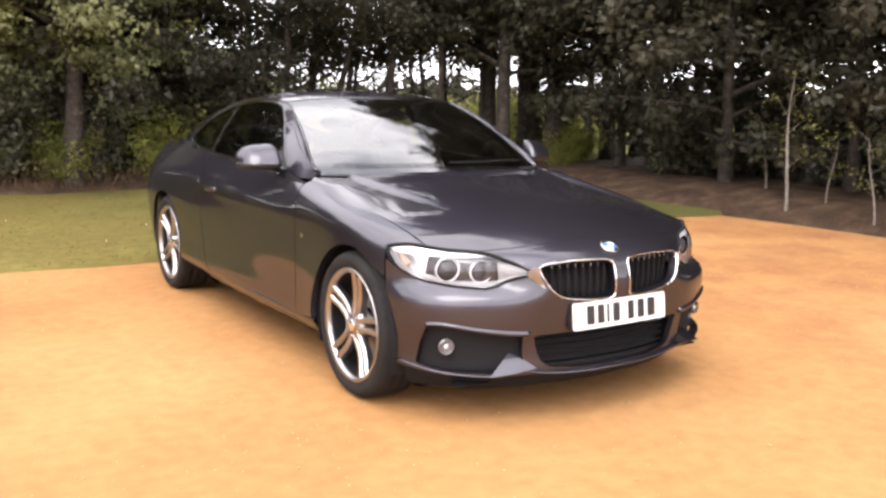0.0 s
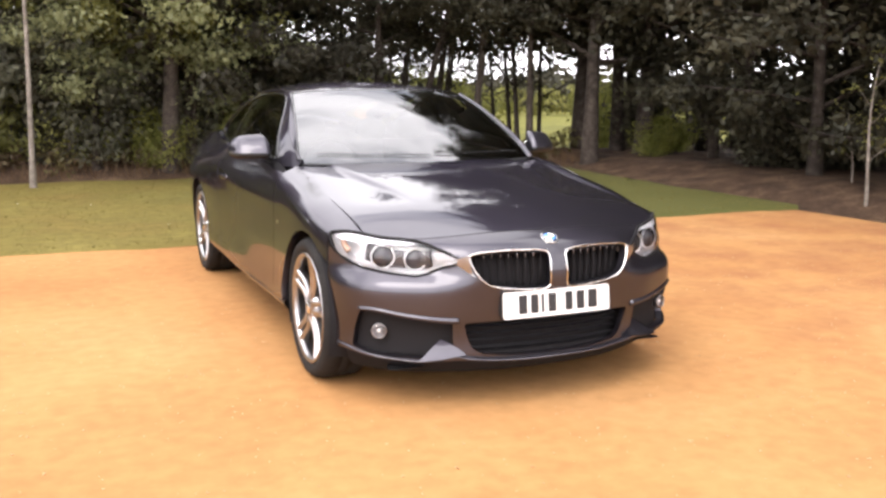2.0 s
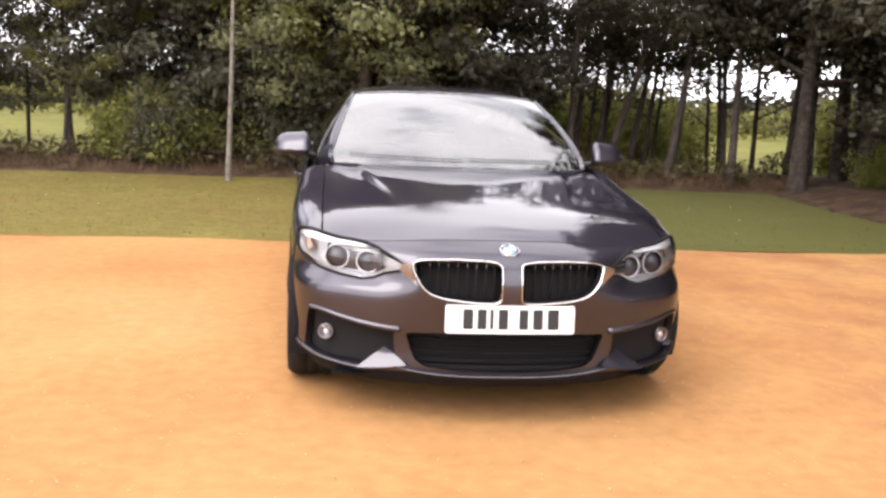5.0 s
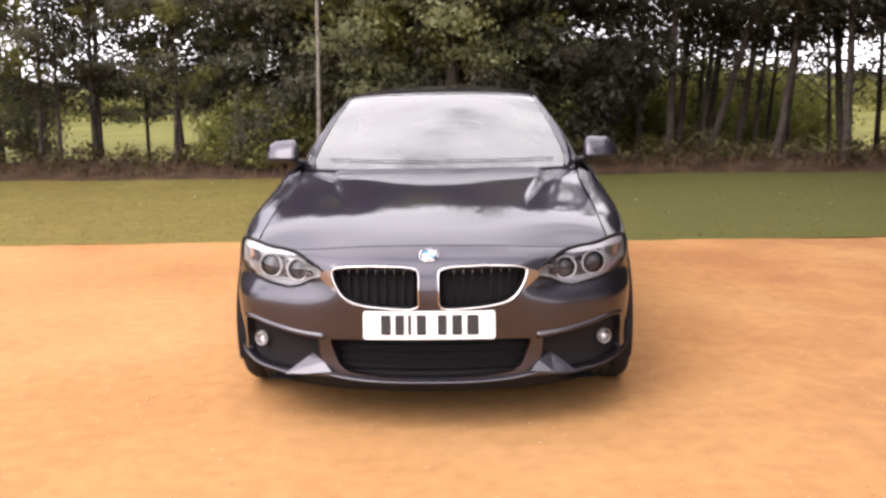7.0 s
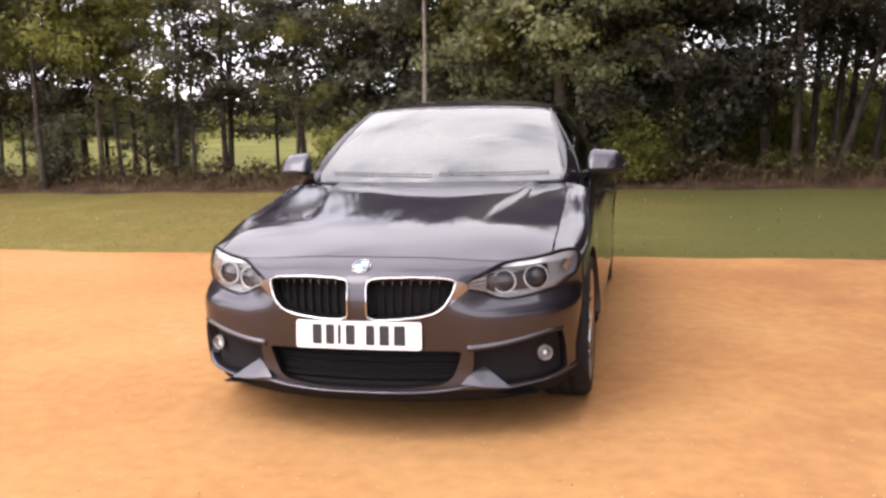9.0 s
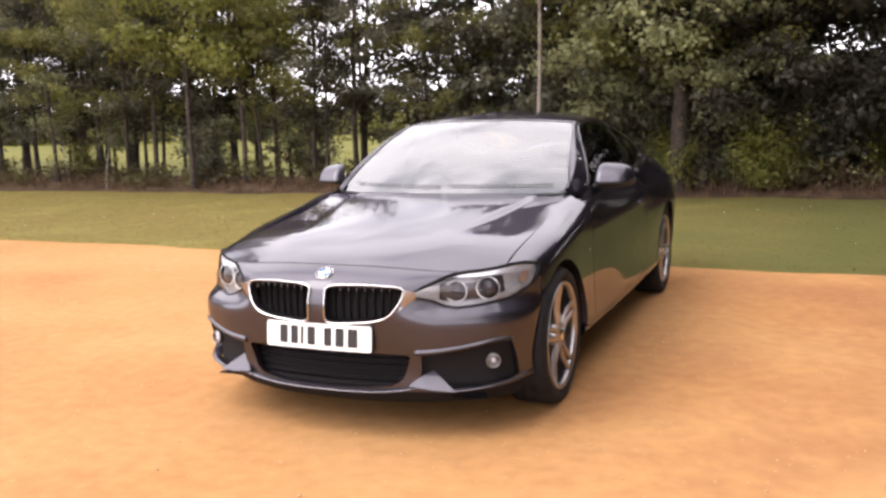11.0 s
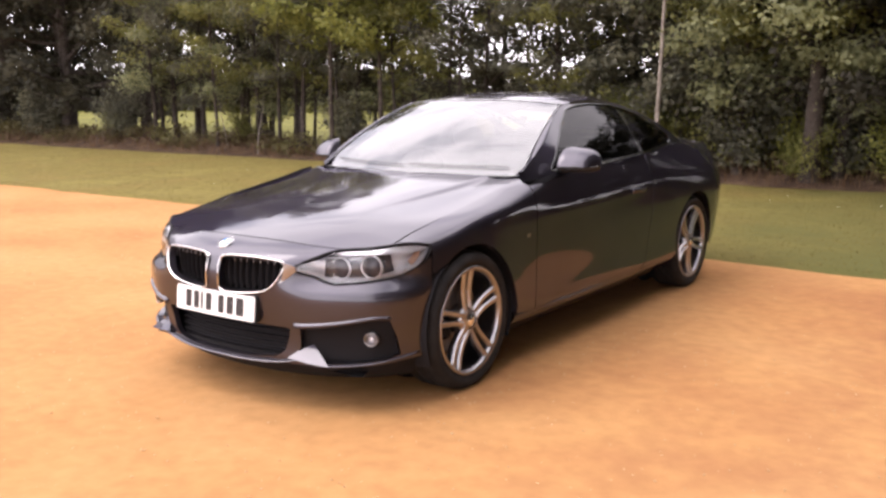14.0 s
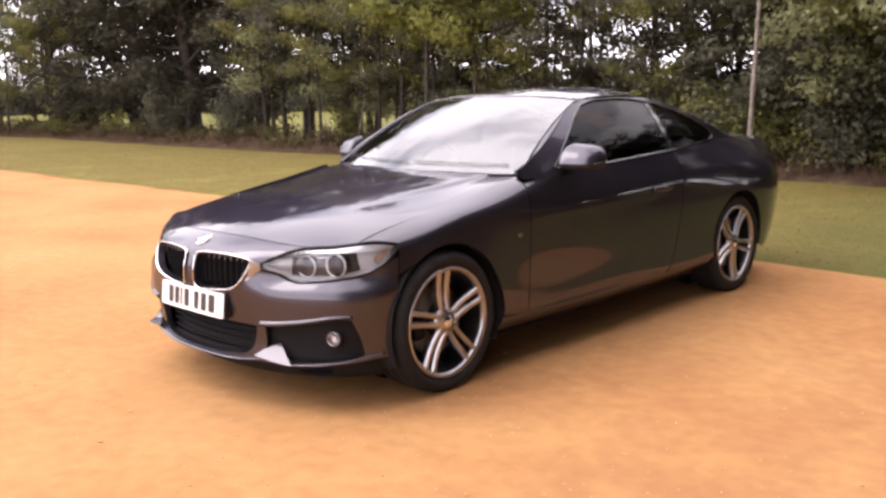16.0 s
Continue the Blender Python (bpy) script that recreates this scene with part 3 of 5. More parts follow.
place(shade_b, spots([(-4.0, 12.7), (-3.1, 11.9), (-2.2, 12.4), (-1.0, 12.0)], 34, 0.15, 0.92, 1.06), "dark stand behind the lawn")
crown_y = make_tree("slender_tree", 35, 5.2, 0.06, 0.44, 1.25, 20, 5200, 0.10, LEAF_YELLOW, BARK, "slim tree with a high yellow-green crown over the lawn's edge", sparse=0.1)
place(crown_y, [(-9.2, 10.1, 0.05, 40, 1.0), (-8.3, 10.5, 0.08, 170, 0.95)], "slim trees before the meadow")
place(open_a, spots([(3.3, 12.0), (-5.8, 11.0), (-8.6, 12.5), (-10.4, 11.0), (-14.6, 11.0)], 4), "slim trees before the meadow")
place(light_a, spots([(-7.2, 10.9), (-11.6, 11.6), (-5.1, 10.9), (0.3, 10.7), (-1.5, 11.3), (-13.9, 12.2), (-0.2, 10.5), (-1.0, 10.5), (-9.6, 10.6), (-11.2, 10.5), (-8.2, 10.7), (-12.7, 10.7), (-15.2, 10.6), (-28.0, 10.5), (-30.6, 10.4)], 5), "slim trees before the meadow")
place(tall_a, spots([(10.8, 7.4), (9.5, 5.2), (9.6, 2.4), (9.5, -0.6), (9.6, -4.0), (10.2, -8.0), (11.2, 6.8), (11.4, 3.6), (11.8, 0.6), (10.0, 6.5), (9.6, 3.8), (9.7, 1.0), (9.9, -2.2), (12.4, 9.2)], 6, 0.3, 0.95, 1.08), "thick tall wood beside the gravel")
place(bush_a, spots([(-3.0, 10.7), (-1.2, 10.6), (0.6, 10.8), (1.9, 10.7), (8.0, 6.2), (7.7, 3.0), (-9.0, 10.8), (-16.9, 10.8), (-20.5, 11), (8.0, 0.4), (-0.2, 11.4), (-7.3, 11.6)], 7), "shrubs under the trees")
place(bush_b, spots([(-2.2, 10.4), (0.0, 10.5), (-12.7, 11), (-3.7, 10.5), (-9.8, 12.2), (-2.9, 10.9), (-0.8, 10.7), (1.5, 10.6), (-24.0, 10.6), (-27.0, 10.5)], 8, lo=0.6, hi=1.0), "shrubs under the trees")
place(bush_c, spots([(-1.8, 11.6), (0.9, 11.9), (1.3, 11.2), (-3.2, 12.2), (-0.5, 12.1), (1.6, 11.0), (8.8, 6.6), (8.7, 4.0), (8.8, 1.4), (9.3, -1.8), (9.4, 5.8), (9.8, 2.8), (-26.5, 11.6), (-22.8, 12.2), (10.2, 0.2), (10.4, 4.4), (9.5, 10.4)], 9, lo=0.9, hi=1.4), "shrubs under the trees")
# shrubs seen through the gap, sunlight put into their leaves; leaning trunks before them
bush_d = make_bush(24, 2.0, 1.15, 4200, 0.085, LEAF_YELLOW, "yellow-green shrub beyond the gap, sunlight put into its leaf colour")
place(bush_d, spots([(3.2, 14.2), (3.9, 13.9), (4.9, 14.6), (3.6, 15.6), (5.7, 16.0), (6.4, 15.2), (-4.6, 15.0), (7.6, 15.8), (10.4, 14.4)], 30, 0.1, 1.0, 1.22) + spots([(-3.2, 10.35), (-0.4, 10.35), (1.25, 10.4), (-3.9, 10.7)], 36, 0.1, 0.45, 0.66) + spots([(7.9, 9.3), (8.7, 9.6)], 37, 0.1, 0.36, 0.48), "sunlit shrubs beyond the trees")
leaning = make_tree("leaning_tree", 32, 5.6, 0.075, 0.34, 1.15, 20, 6200, 0.085, LEAF_DARK, BARK, "dark tree with a bare leaning trunk before the meadow", lean=0.1, sparse=0.25)
tagged(leaning, group="leaning trees before the meadow")
for x, y, tx, ty in ((4.84, 11.9, 3, 8), (5.25, 10.95, -2, 9), (5.45, 11.3, 2, 5), (6.15, 10.4, 1, 0), (3.55, 11.3, 1, 2), (3.95, 12.4, 1, 4), (4.6, 13.0, 2, 6)):
    copy_thing(leaning, pose(x, y, wood_z(x, y), tx, ty, 0))
leaning.location, leaning.rotation_euler = (4.25, 11.36, wood_z(4.25, 11.36)), (0, radians(17), 0)


def make_sapling(seed, height, label, bend=0.25):
    rnd = np.random.default_rng(seed)
    root = new("sapling")
    path = [(bend * math.sin(2.2 * u + seed) * u, 0.15 * math.sin(3 * u + seed) * u, -0.1 + u * height) for u in np.linspace(0, 1, 9)]
    v, f = tube(path, [0.031 * (1 - 0.65 * u) for u in np.linspace(0, 1, 9)], 7)
    cs = []
    for i in range(7):
        k = 3 + i % 6
        a = rnd.uniform(0, 6.3)
        e = Vector(path[min(k, 8)]) + Vector((math.cos(a) * 0.35, math.sin(a) * 0.35, 0.25))
        tv, tf = tube([path[min(k, 8)], e], [0.008, 0.003], 4)
        f += [tuple(q + len(v) for q in face) for face in tf]
        v += tv
        cs.append(e)
    part_mesh("trunk", mesh_from("trunk", v, f, PALE_BARK), root)
    lv, lf = leaf_cloud(cs, (0.13, 0.13, 0.10), 22, 0.07, rnd)
    part_mesh("crown", mesh_from("crown", lv, lf, LEAF_LIGHT, False), root)
    return tagged(root, label, "sapling")


sap = make_sapling(31, 2.1, "thin pale bare sapling at the edge of the dark wood")
place(sap, [(6.40, 3.22, 0.08, 20, 0.75), (7.2, 4.15, 0.25, 140, 0.42), (6.9, 3.05, 0.2, 260, 0.36), (6.35, 2.08, 0.06, 80, 0.45), (-11.42, 10.15, 0.08, 30, 0.62), (-12.58, 10.33, 0.08, 200, 0.55), (-1.56, 11.25, 0.08, 100, 0.50), (-3.67, 10.42, 0.08, 300, 0.60)], "pale saplings before the wood")

# the straight pale trunk that stands clear in front of the row
pole_tree = make_tree("slender_tree", 41, 5.6, 0.042, 0.62, 0.9, 12, 2600, 0.11, LEAF, PALE_BARK, "straight pale thin trunk standing clear of the row", lean=0.03)
pole_tree.location = (-2.06, 9.2, 0.02)

# tall trees with high crowns behind the corner of the wood
high = make_tree("tall_tree", 24, 9.5, 0.11, 0.36, 1.8, 30, 11000, 0.12, LEAF_DARK, BARK, "tall dark tree with a long bare trunk and a high crown")
place(high, spots([(11.0, 11.6), (12.2, 10.2), (13.6, 12.4), (12.8, 14.2)], 15, 0.2, 1.0, 1.15), "tall trees with high crowns")
green_high = make_tree("tall_tree", 42, 9.5, 0.11, 0.30, 1.8, 30, 11000, 0.11, LEAF_MID, BARK, "tall green tree with a bare trunk and a light high crown", sparse=0.12)
place(green_high, spots([(-14.6, 13.4), (-15.8, 13.9), (-16.8, 12.8), (-15.2, 15.2)], 15, 0.2, 0.95, 1.1), "tall trees with high crowns")

# thin open trees through which the sky shows, and the dark clear-stemmed ones at the corner
lace = make_tree("slender_tree", 25, 5.2, 0.05, 0.24, 1.15, 20, 4600, 0.07, LEAF_DARK, BARK, "thin open tree with the pale sky showing through its crown", sparse=0.55)
place(lace, spots([(4.5, 13.2), (5.3, 12.3), (6.0, 13.5), (6.8, 12.5), (4.9, 15.0), (7.4, 13.9), (4.3, 11.9), (6.5, 11.4), (7.6, 12.6)], 16, 0.15, 0.9, 1.12), "thin trees in the gap")
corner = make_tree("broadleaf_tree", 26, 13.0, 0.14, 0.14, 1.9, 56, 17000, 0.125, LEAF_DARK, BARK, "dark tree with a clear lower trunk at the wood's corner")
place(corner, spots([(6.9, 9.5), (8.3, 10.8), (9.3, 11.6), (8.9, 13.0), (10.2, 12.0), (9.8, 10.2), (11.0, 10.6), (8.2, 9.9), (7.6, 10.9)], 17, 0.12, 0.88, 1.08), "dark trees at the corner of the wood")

# taller dark trees that close the far end of the row, and bare trunks standing behind it
dark_end = make_tree("tall_tree", 19, 10.8, 0.17, 0.08, 2.2, 56, 18000, 0.140, LEAF_DARK, BARK, "tall dense dark tree at the far end of the lawn")
ends = spots([(-19.0, 12.9), (-20.8, 12.0), (-22.6, 12.6), (-24.4, 12.1), (-26.4, 12.8), (-21.8, 14.6), (-25.6, 14.8), (-31.0, 15.0), (-34.0, 13.6), (-35.6, 9.6), (-36.2, 6.0), (-36.8, 2.4)], 12, 0.3, 0.95, 1.15)
place(dark_end, ends, "dark trees at the far end of the lawn")
bare = make_tree("bare_trunk_tree", 20, 5.2, 0.055, 0.26, 1.1, 20, 6200, 0.096, LEAF_DARK, BARK, "dark straight trunk with a thin dark crown, standing behind the row", sparse=0.28)
place(bare, spots([(-4.0, 12.1), (-5.5, 12.9), (-6.9, 11.2), (-8.1, 13.2), (-9.0, 12.0), (-10.0, 11.9), (-12.4, 13.0), (-13.0, 11.9), (-14.8, 12.8), (-16.9, 11.4), (3.2, 12.2), (-6.1, 11.6), (-11.0, 11.2)], 13, 0.5, 0.8, 1.2), "bare trunks behind the row")

# undergrowth: dead stalks, bramble and weeds along the foot of the row
ug = np.random.default_rng(91)
uc = []
for x in np.arange(-34, 7.5, 0.16):
    for _ in range(2):
        y = wood_edge(x) + 0.35 + abs(ug.normal(0, 0.75))
        hgt = (0.14 + 0.30 * max(0, wob(x, y, 0.8, 14))) * ug.uniform(0.4, 1.5)
        uc.append((x + ug.uniform(-.2, .2), y, wood_z(x, max(y, 9.81)) + hgt))
uv_, uf_ = leaf_cloud(uc, (0.15, 0.15, 0.10), 34, 0.075, ug, 0.8)
tagged(new("undergrowth", mesh_from("undergrowth", uv_, uf_, WEED, False)), "low brown and green bramble and weeds under the trees", "undergrowth", kind="stuff")
wx = ug.uniform(-34, 7, 9000)
wy = np.array([wood_edge(x) for x in wx]) + 0.1 + np.abs(ug.normal(0, 0.6, 9000))
wp_ = np.array([(x, y, wood_z(x, max(y, 9.81)) - .02) for x, y in zip(wx, wy)])
blades("dead_grass", wp_[:5200], 0.20, 0.007, DRY, "tall dead grass stalks along the wood's edge", 0.6)

# distance
rnd_far = np.random.default_rng(77)
far_c = []
for a in np.linspace(0, 2 * math.pi, 260, endpoint=False):
    r = 75 + 8 * math.sin(5 * a) + rnd_far.uniform(-4, 4)
    top = 2.3 + 0.9 * wob(math.cos(a) * 9, math.sin(a) * 9, 0.9, 12)
    for k in range(6):
        far_c.append((r * math.cos(a), r * math.sin(a), top * (k + 0.2) / 6))
fv, ff = leaf_cloud(far_c, (1.3, 1.3, 0.75), 34, 0.95, rnd_far)
tagged(new("far_woods", mesh_from("far_woods", fv, ff, LEAF_DARK, False)), "far line of green trees beyond the meadow", "trees", kind="stuff")


hedge_c = [(x + rnd_far.uniform(-.4, .4), 44 + 2.5 * wob(x, 0, 0.05, 15) + rnd_far.uniform(-.4, .4), z) for x in np.arange(-70, 45, 0.55) for z in (0.3, 0.8, 1.3 + 0.5 * wob(x, 1, 0.3, 16))]
hv, hf = leaf_cloud(hedge_c, (0.5, 0.5, 0.32), 20, 0.32, rnd_far)
tagged(new("far_hedge", mesh_from("far_hedge", hv, hf, LEAF_LIGHT, False)), "low green hedge across the far side of the meadow", "hedge", kind="stuff")


# ---- car: surfaces ----
from mathutils.geometry import delaunay_2d_cdt

car = tagged(new("car"), "dark grey metallic two-door coupe parked on the gravel", "car")

RAILS = [spline(r) for r in (
    [(-.70, 0, .722), (-.64, 0, .743), (-.4, 0, .804), (0, 0, .870), (.3, 0, .912), (.55, 0, .946), (.9, 0, .98), (1.6, 0, 1.0), (2.9, 0, 1.05), (3.3, 0, 1.06), (3.72, 0, 1.045)],
    [(-.70, .25, .714), (-.63, .25, .738), (-.4, .26, .798), (0, .27, .865), (.3, .28, .908), (.6, .29, .949), (.9, .30, .978), (1.6, .30, 1.0), (2.9, .30, 1.045), (3.3, .30, 1.055), (3.72, .28, 1.035)],
    [(-.70, .48, .690), (-.58, .49, .722), (-.4, .50, .777), (0, .51, .848), (.3, .52, .896), (.65, .53, .945), (.9, .55, .967), (1.6, .55, .99), (2.9, .55, 1.035), (3.3, .54, 1.04), (3.72, .48, 1.01)],
    [(-.70, .66, .672), (-.52, .715, .708), (-.40, .737, .743), (-.2, .744, .788), (.1, .743, .842), (.45, .737, .905), (.7, .745, .946), (.95, .775, .953), (1.5, .79, .968), (2.3, .79, .998), (2.8, .735, 1.02), (3.3, .67, 1.01), (3.72, .58, .985)],
    [(-.70, .76, .635), (-.45, .812, .703), (-.28, .843, .722), (0, .860, .785), (.45, .852, .858), (.75, .838, .915), (1.4, .830, .948), (2.0, .826, .978), (2.62, .788, 1.005), (3.2, .738, .99), (3.72, .64, .965)],
    [(-.70, .78, .53), (-.30, .861, .63), (0, .884, .695), (.45, .880, .724), (1.1, .884, .740), (1.6, .887, .757), (2.1, .891, .767), (2.8, .905, .768), (3.3, .872, .785), (3.72, .745, .79)],
    [(-.70, .80, .46), (-.30, .872, .50), (0, .902, .55), (.45, .895, .46), (1.3, .901, .44), (2.2, .905, .44), (2.81, .906, .55), (3.3, .890, .55), (3.72, .765, .55)],
    [(-.70, .79, .32), (-.30, .864, .33), (0, .906, .35), (.45, .905, .300), (1.3, .909, .290), (2.2, .912, .290), (2.81, .909, .33), (3.3, .870, .33), (3.72, .73, .33)],
    [(-.70, .76, .17), (-.30, .840, .17), (0, .872, .19), (.45, .866, .185), (1.3, .862, .185), (2.2, .866, .185), (2.81, .875, .20), (3.3, .84, .22), (3.72, .70, .24)],
)]
NQ = len(RAILS)


def natural_matrix(n):
    A, B = np.eye(n), np.zeros((n, n))
    for i in range(1, n - 1):
        A[i, i - 1:i + 2] = 1, 4, 1
        B[i, i - 1:i + 2] = 6, -12, 6
    return np.linalg.solve(A, B)


QM = natural_matrix(NQ)


def sections(y):
    return np.stack([r(y) for r in RAILS], 1)


def on_section(P, q):
    """Points (x, z) at q along the sections P."""
    M = np.einsum("ij,njk->nik", QM, P)
    q = np.clip(q, 0, NQ - 1)
    i = np.clip(np.floor(q).astype(int), 0, NQ - 2)
    b = (q - i)[:, None]
    a = 1 - b
    k = np.arange(len(q))
    return M[k, i] * (a ** 3 - a) / 6 + M[k, i + 1] * (b ** 3 - b) / 6 + P[k, i] * a + P[k, i + 1] * b


def body(y, q):
    y, q = np.atleast_1d(np.asarray(y, float)), np.atleast_1d(np.asarray(q, float))
    xz = on_section(sections(y), q)
    return np.stack([xz[:, 0], y, xz[:, 1]], 1)


def q_where(y, value, axis, lo, hi):
    """q between lo and hi at which the section's x (axis 0) or z (axis 1) takes the value."""
    y, value = np.atleast_1d(np.asarray(y, float)), np.atleast_1d(np.asarray(value, float))
    P = sections(y)
    a, b = np.full(len(y), float(lo)), np.full(len(y), float(hi))
    sign = 1 if axis == 0 else -1
    for _ in range(26):
        m = (a + b) / 2
        less = sign * on_section(P, m)[:, axis] < sign * value
        a, b = np.where(less, m, a), np.where(less, b, m)
    return (a + b) / 2


QK = 0.13


def ease(t):
    t = np.clip(t, 0, 1)
    return t * t * (3 - 2 * t)


CREASE = spline([(.3, .735), (1.0, .775), (1.6, .80), (2.3, .825), (3.0, .845), (3.7, .85)])


def side_fn(u, v):
    """The side with its swage line: a sharp shoulder at door-handle height."""
    p = body(u, v / QK)
    d = p[:, 2] - CREASE(p[:, 1])[:, 0]
    fade = ease((p[:, 1] - .35) / .7) * ease((3.6 - p[:, 1]) / .5)
    p[:, 0] += .015 * fade * np.where(d > 0, np.exp(-d / .085), np.exp(d / .04))
    return p


def top_fn(u, v):
    """Bonnet and boot lid: u is x, v is y."""
    p = body(v, q_where(v, np.abs(u), 0, 0, 4.2))
    p[:, 0] *= np.where(u < 0, -1, 1)
    line = .41 + .135 * ease((v + .25) / .9)
    fade = ease((v + .28) / .75) * ease((.9 - v) / .2)
    p[:, 2] += .014 * fade * (1 / (1 + np.exp((np.abs(u) - line) / .0075)) - 1)
    return p


# nose: a plan curve with an inward profile by height
PLAN_XY = np.array([(0, -.790), (.13, -.786), (.26, -.770), (.40, -.740), (.53, -.695), (.65, -.632), (.752, -.560), (.816, -.472), (.852, -.375), (.867, -.28), (.877, -.15), (.883, 0.0)])
PLAN_A = np.concatenate([[0], np.cumsum(np.linalg.norm(np.diff(PLAN_XY, axis=0), axis=1))])
PLAN = spline(np.column_stack([np.concatenate([-PLAN_A[1:][::-1], PLAN_A]), np.concatenate([-PLAN_XY[1:, 0][::-1], PLAN_XY[:, 0]]), np.concatenate([PLAN_XY[1:, 1][::-1], PLAN_XY[:, 1]])]))
DEEP_C = spline([(.12, .12), (.17, .055), (.22, .028), (.28, .030), (.40, .018), (.50, .005), (.56, .0), (.62, .008), (.665, .025), (.695, .045), (.72, .080), (.75, .155)])
DEEP_L = spline([(.12, .12), (.17, .055), (.22, .022), (.28, .022), (.40, .006), (.48, .000), (.53, .004), (.555, .02), (.575, .046), (.62, .056), (.67, .062), (.70, .069), (.72, .077), (.75, .096)])
DEEP_S = spline([(.12, .07), (.17, .035), (.22, .012), (.28, .004), (.40, .0), (.55, .0), (.60, .003), (.66, .007), (.70, .010), (.75, .022)])


def nose_low(u, v):
    """u: metres along the plan from the middle, v: height."""
    u, v = np.atleast_1d(np.asarray(u, float)), np.atleast_1d(np.asarray(v, float))
    p = PLAN(u)
    d = PLAN(u + 1e-3) - PLAN(u - 1e-3)
    d /= np.linalg.norm(d, axis=1)[:, None]
    inward = np.stack([-d[:, 1], d[:, 0]], 1)
    a = np.abs(u)
    to_l, to_s = ease((a - 0.32) / 0.26), ease((a - 0.86) / 0.28)
    dep = DEEP_C(v)[:, 0] * (1 - to_l) + DEEP_L(v)[:, 0] * to_l * (1 - to_s) + DEEP_S(v)[:, 0] * to_s
    q = p + inward * dep[:, None]
    return np.stack([q[:, 0], q[:, 1], v], 1)


# the nose's upper edge in plan: bonnet gap, then the headlamp's upper edge
TOP_HALF = [(0.0, 0.0, -.642), (.2, .198, -.633), (.4, .388, -.606), (.55, .522, -.570), (.66, .615, -.530), (.78, .692, -.478), (.88, .747, -.428), (.98, .795, -.370), (1.06, .828, -.312), (1.10, .840, -.280), (1.25, .865, -.14)]
TOP_EDGE = spline([(-a, -x, y) for a, x, y in TOP_HALF[:0:-1]] + TOP_HALF)
V_CAP, V_TOP = .672, .750


EDGE_U = np.linspace(-1.25, 1.25, 121)
EDGE_XY = TOP_EDGE(EDGE_U)
EDGE_P = top_fn(EDGE_XY[:, 0], EDGE_XY[:, 1])
EDGE_A = nose_low(EDGE_U, np.full(121, V_CAP))
EDGE_E = EDGE_P[:, :2] + (EDGE_P - EDGE_A)[:, :2] * .05
EDGE_T = (top_fn(EDGE_E[:, 0], EDGE_E[:, 1]) - EDGE_P) / .05
EDGE_S = spline(np.column_stack([EDGE_U, EDGE_P, EDGE_T]))


def top_edge(u):
    return EDGE_S(u)[:, :3]


def nose(u, v):
    """The nose up to its upper edge, where it meets the bonnet and wings."""
    u, v = np.broadcast_arrays(np.atleast_1d(np.asarray(u, float)), np.atleast_1d(np.asarray(v, float)))
    low = nose_low(u, np.minimum(v, V_CAP))
    up = v > V_CAP
    if up.any():
        uu, s = u[up], ((v[up] - V_CAP) / (V_TOP - V_CAP))[:, None]
        a = nose_low(uu, np.full(len(uu), V_CAP))
        ta = (a - nose_low(uu, np.full(len(uu), V_CAP - .002))) / .002 * (V_TOP - V_CAP)
        edge = EDGE_S(uu)
        b, tb = edge[:, :3], edge[:, 3:]
        low[up] = (2 * s ** 3 - 3 * s ** 2 + 1) * a + (s ** 3 - 2 * s ** 2 + s) * ta + (3 * s ** 2 - 2 * s ** 3) * b + (s ** 3 - s ** 2) * tb
    return low


def nose_u(value, z, axis=0):
    """u >= 0 at which the nose at height z has that x (axis 0) or y (axis 1)."""
    us = np.linspace(0, PLAN_A[-1], 700)
    pts = nose(us, np.full(700, z))[:, axis]
    if axis == 0:
        k = int(np.argmax(pts >= value)) if (pts >= value).any() else int(np.argmax(pts))
    else:
        k = int(np.argmax(pts >= value))
    return float(us[k])


def nose_xz(rows):
    return [(nose_u(x, z), z) for x, z in rows]


def rounded(points, r, steps=5):
    """The polygon with each corner rounded."""
    out, n = [], len(points)
    P = [np.array(p, float) for p in points]
    for i in range(n):
        a, b, c = P[i - 1], P[i], P[(i + 1) % n]
        la, lc = np.linalg.norm(a - b), np.linalg.norm(c - b)
        k = min(r, la * 0.45, lc * 0.45)
        s, e = b + (a - b) / la * k, b + (c - b) / lc * k
        for t in np.linspace(0, 1, steps):
            out.append((1 - t) ** 2 * s + 2 * t * (1 - t) * b + t * t * e)
    return [tuple(p) for p in out]


def dense(points, step):
    out, n = [], len(points)
    for i in range(n):
        a, b = np.array(points[i], float), np.array(points[(i + 1) % n], float)
        k = max(1, int(math.ceil(np.linalg.norm(b - a) / step)))
        out += [tuple(a + (b - a) * j / k) for j in range(k)]
    return out


def inside(poly, pts):
    poly, pts = np.asarray(poly), np.asarray(pts)
    x, y = pts[:, 0], pts[:, 1]
    hit = np.zeros(len(pts), bool)
    j = len(poly) - 1
    for i in range(len(poly)):
        xi, yi, xj, yj = *poly[i], *poly[j]
        cross = ((yi > y) != (yj > y)) & (x < (xj - xi) * (y - yi) / (yj - yi + 1e-15) + xi)
        hit ^= cross
        j = i
    return hit


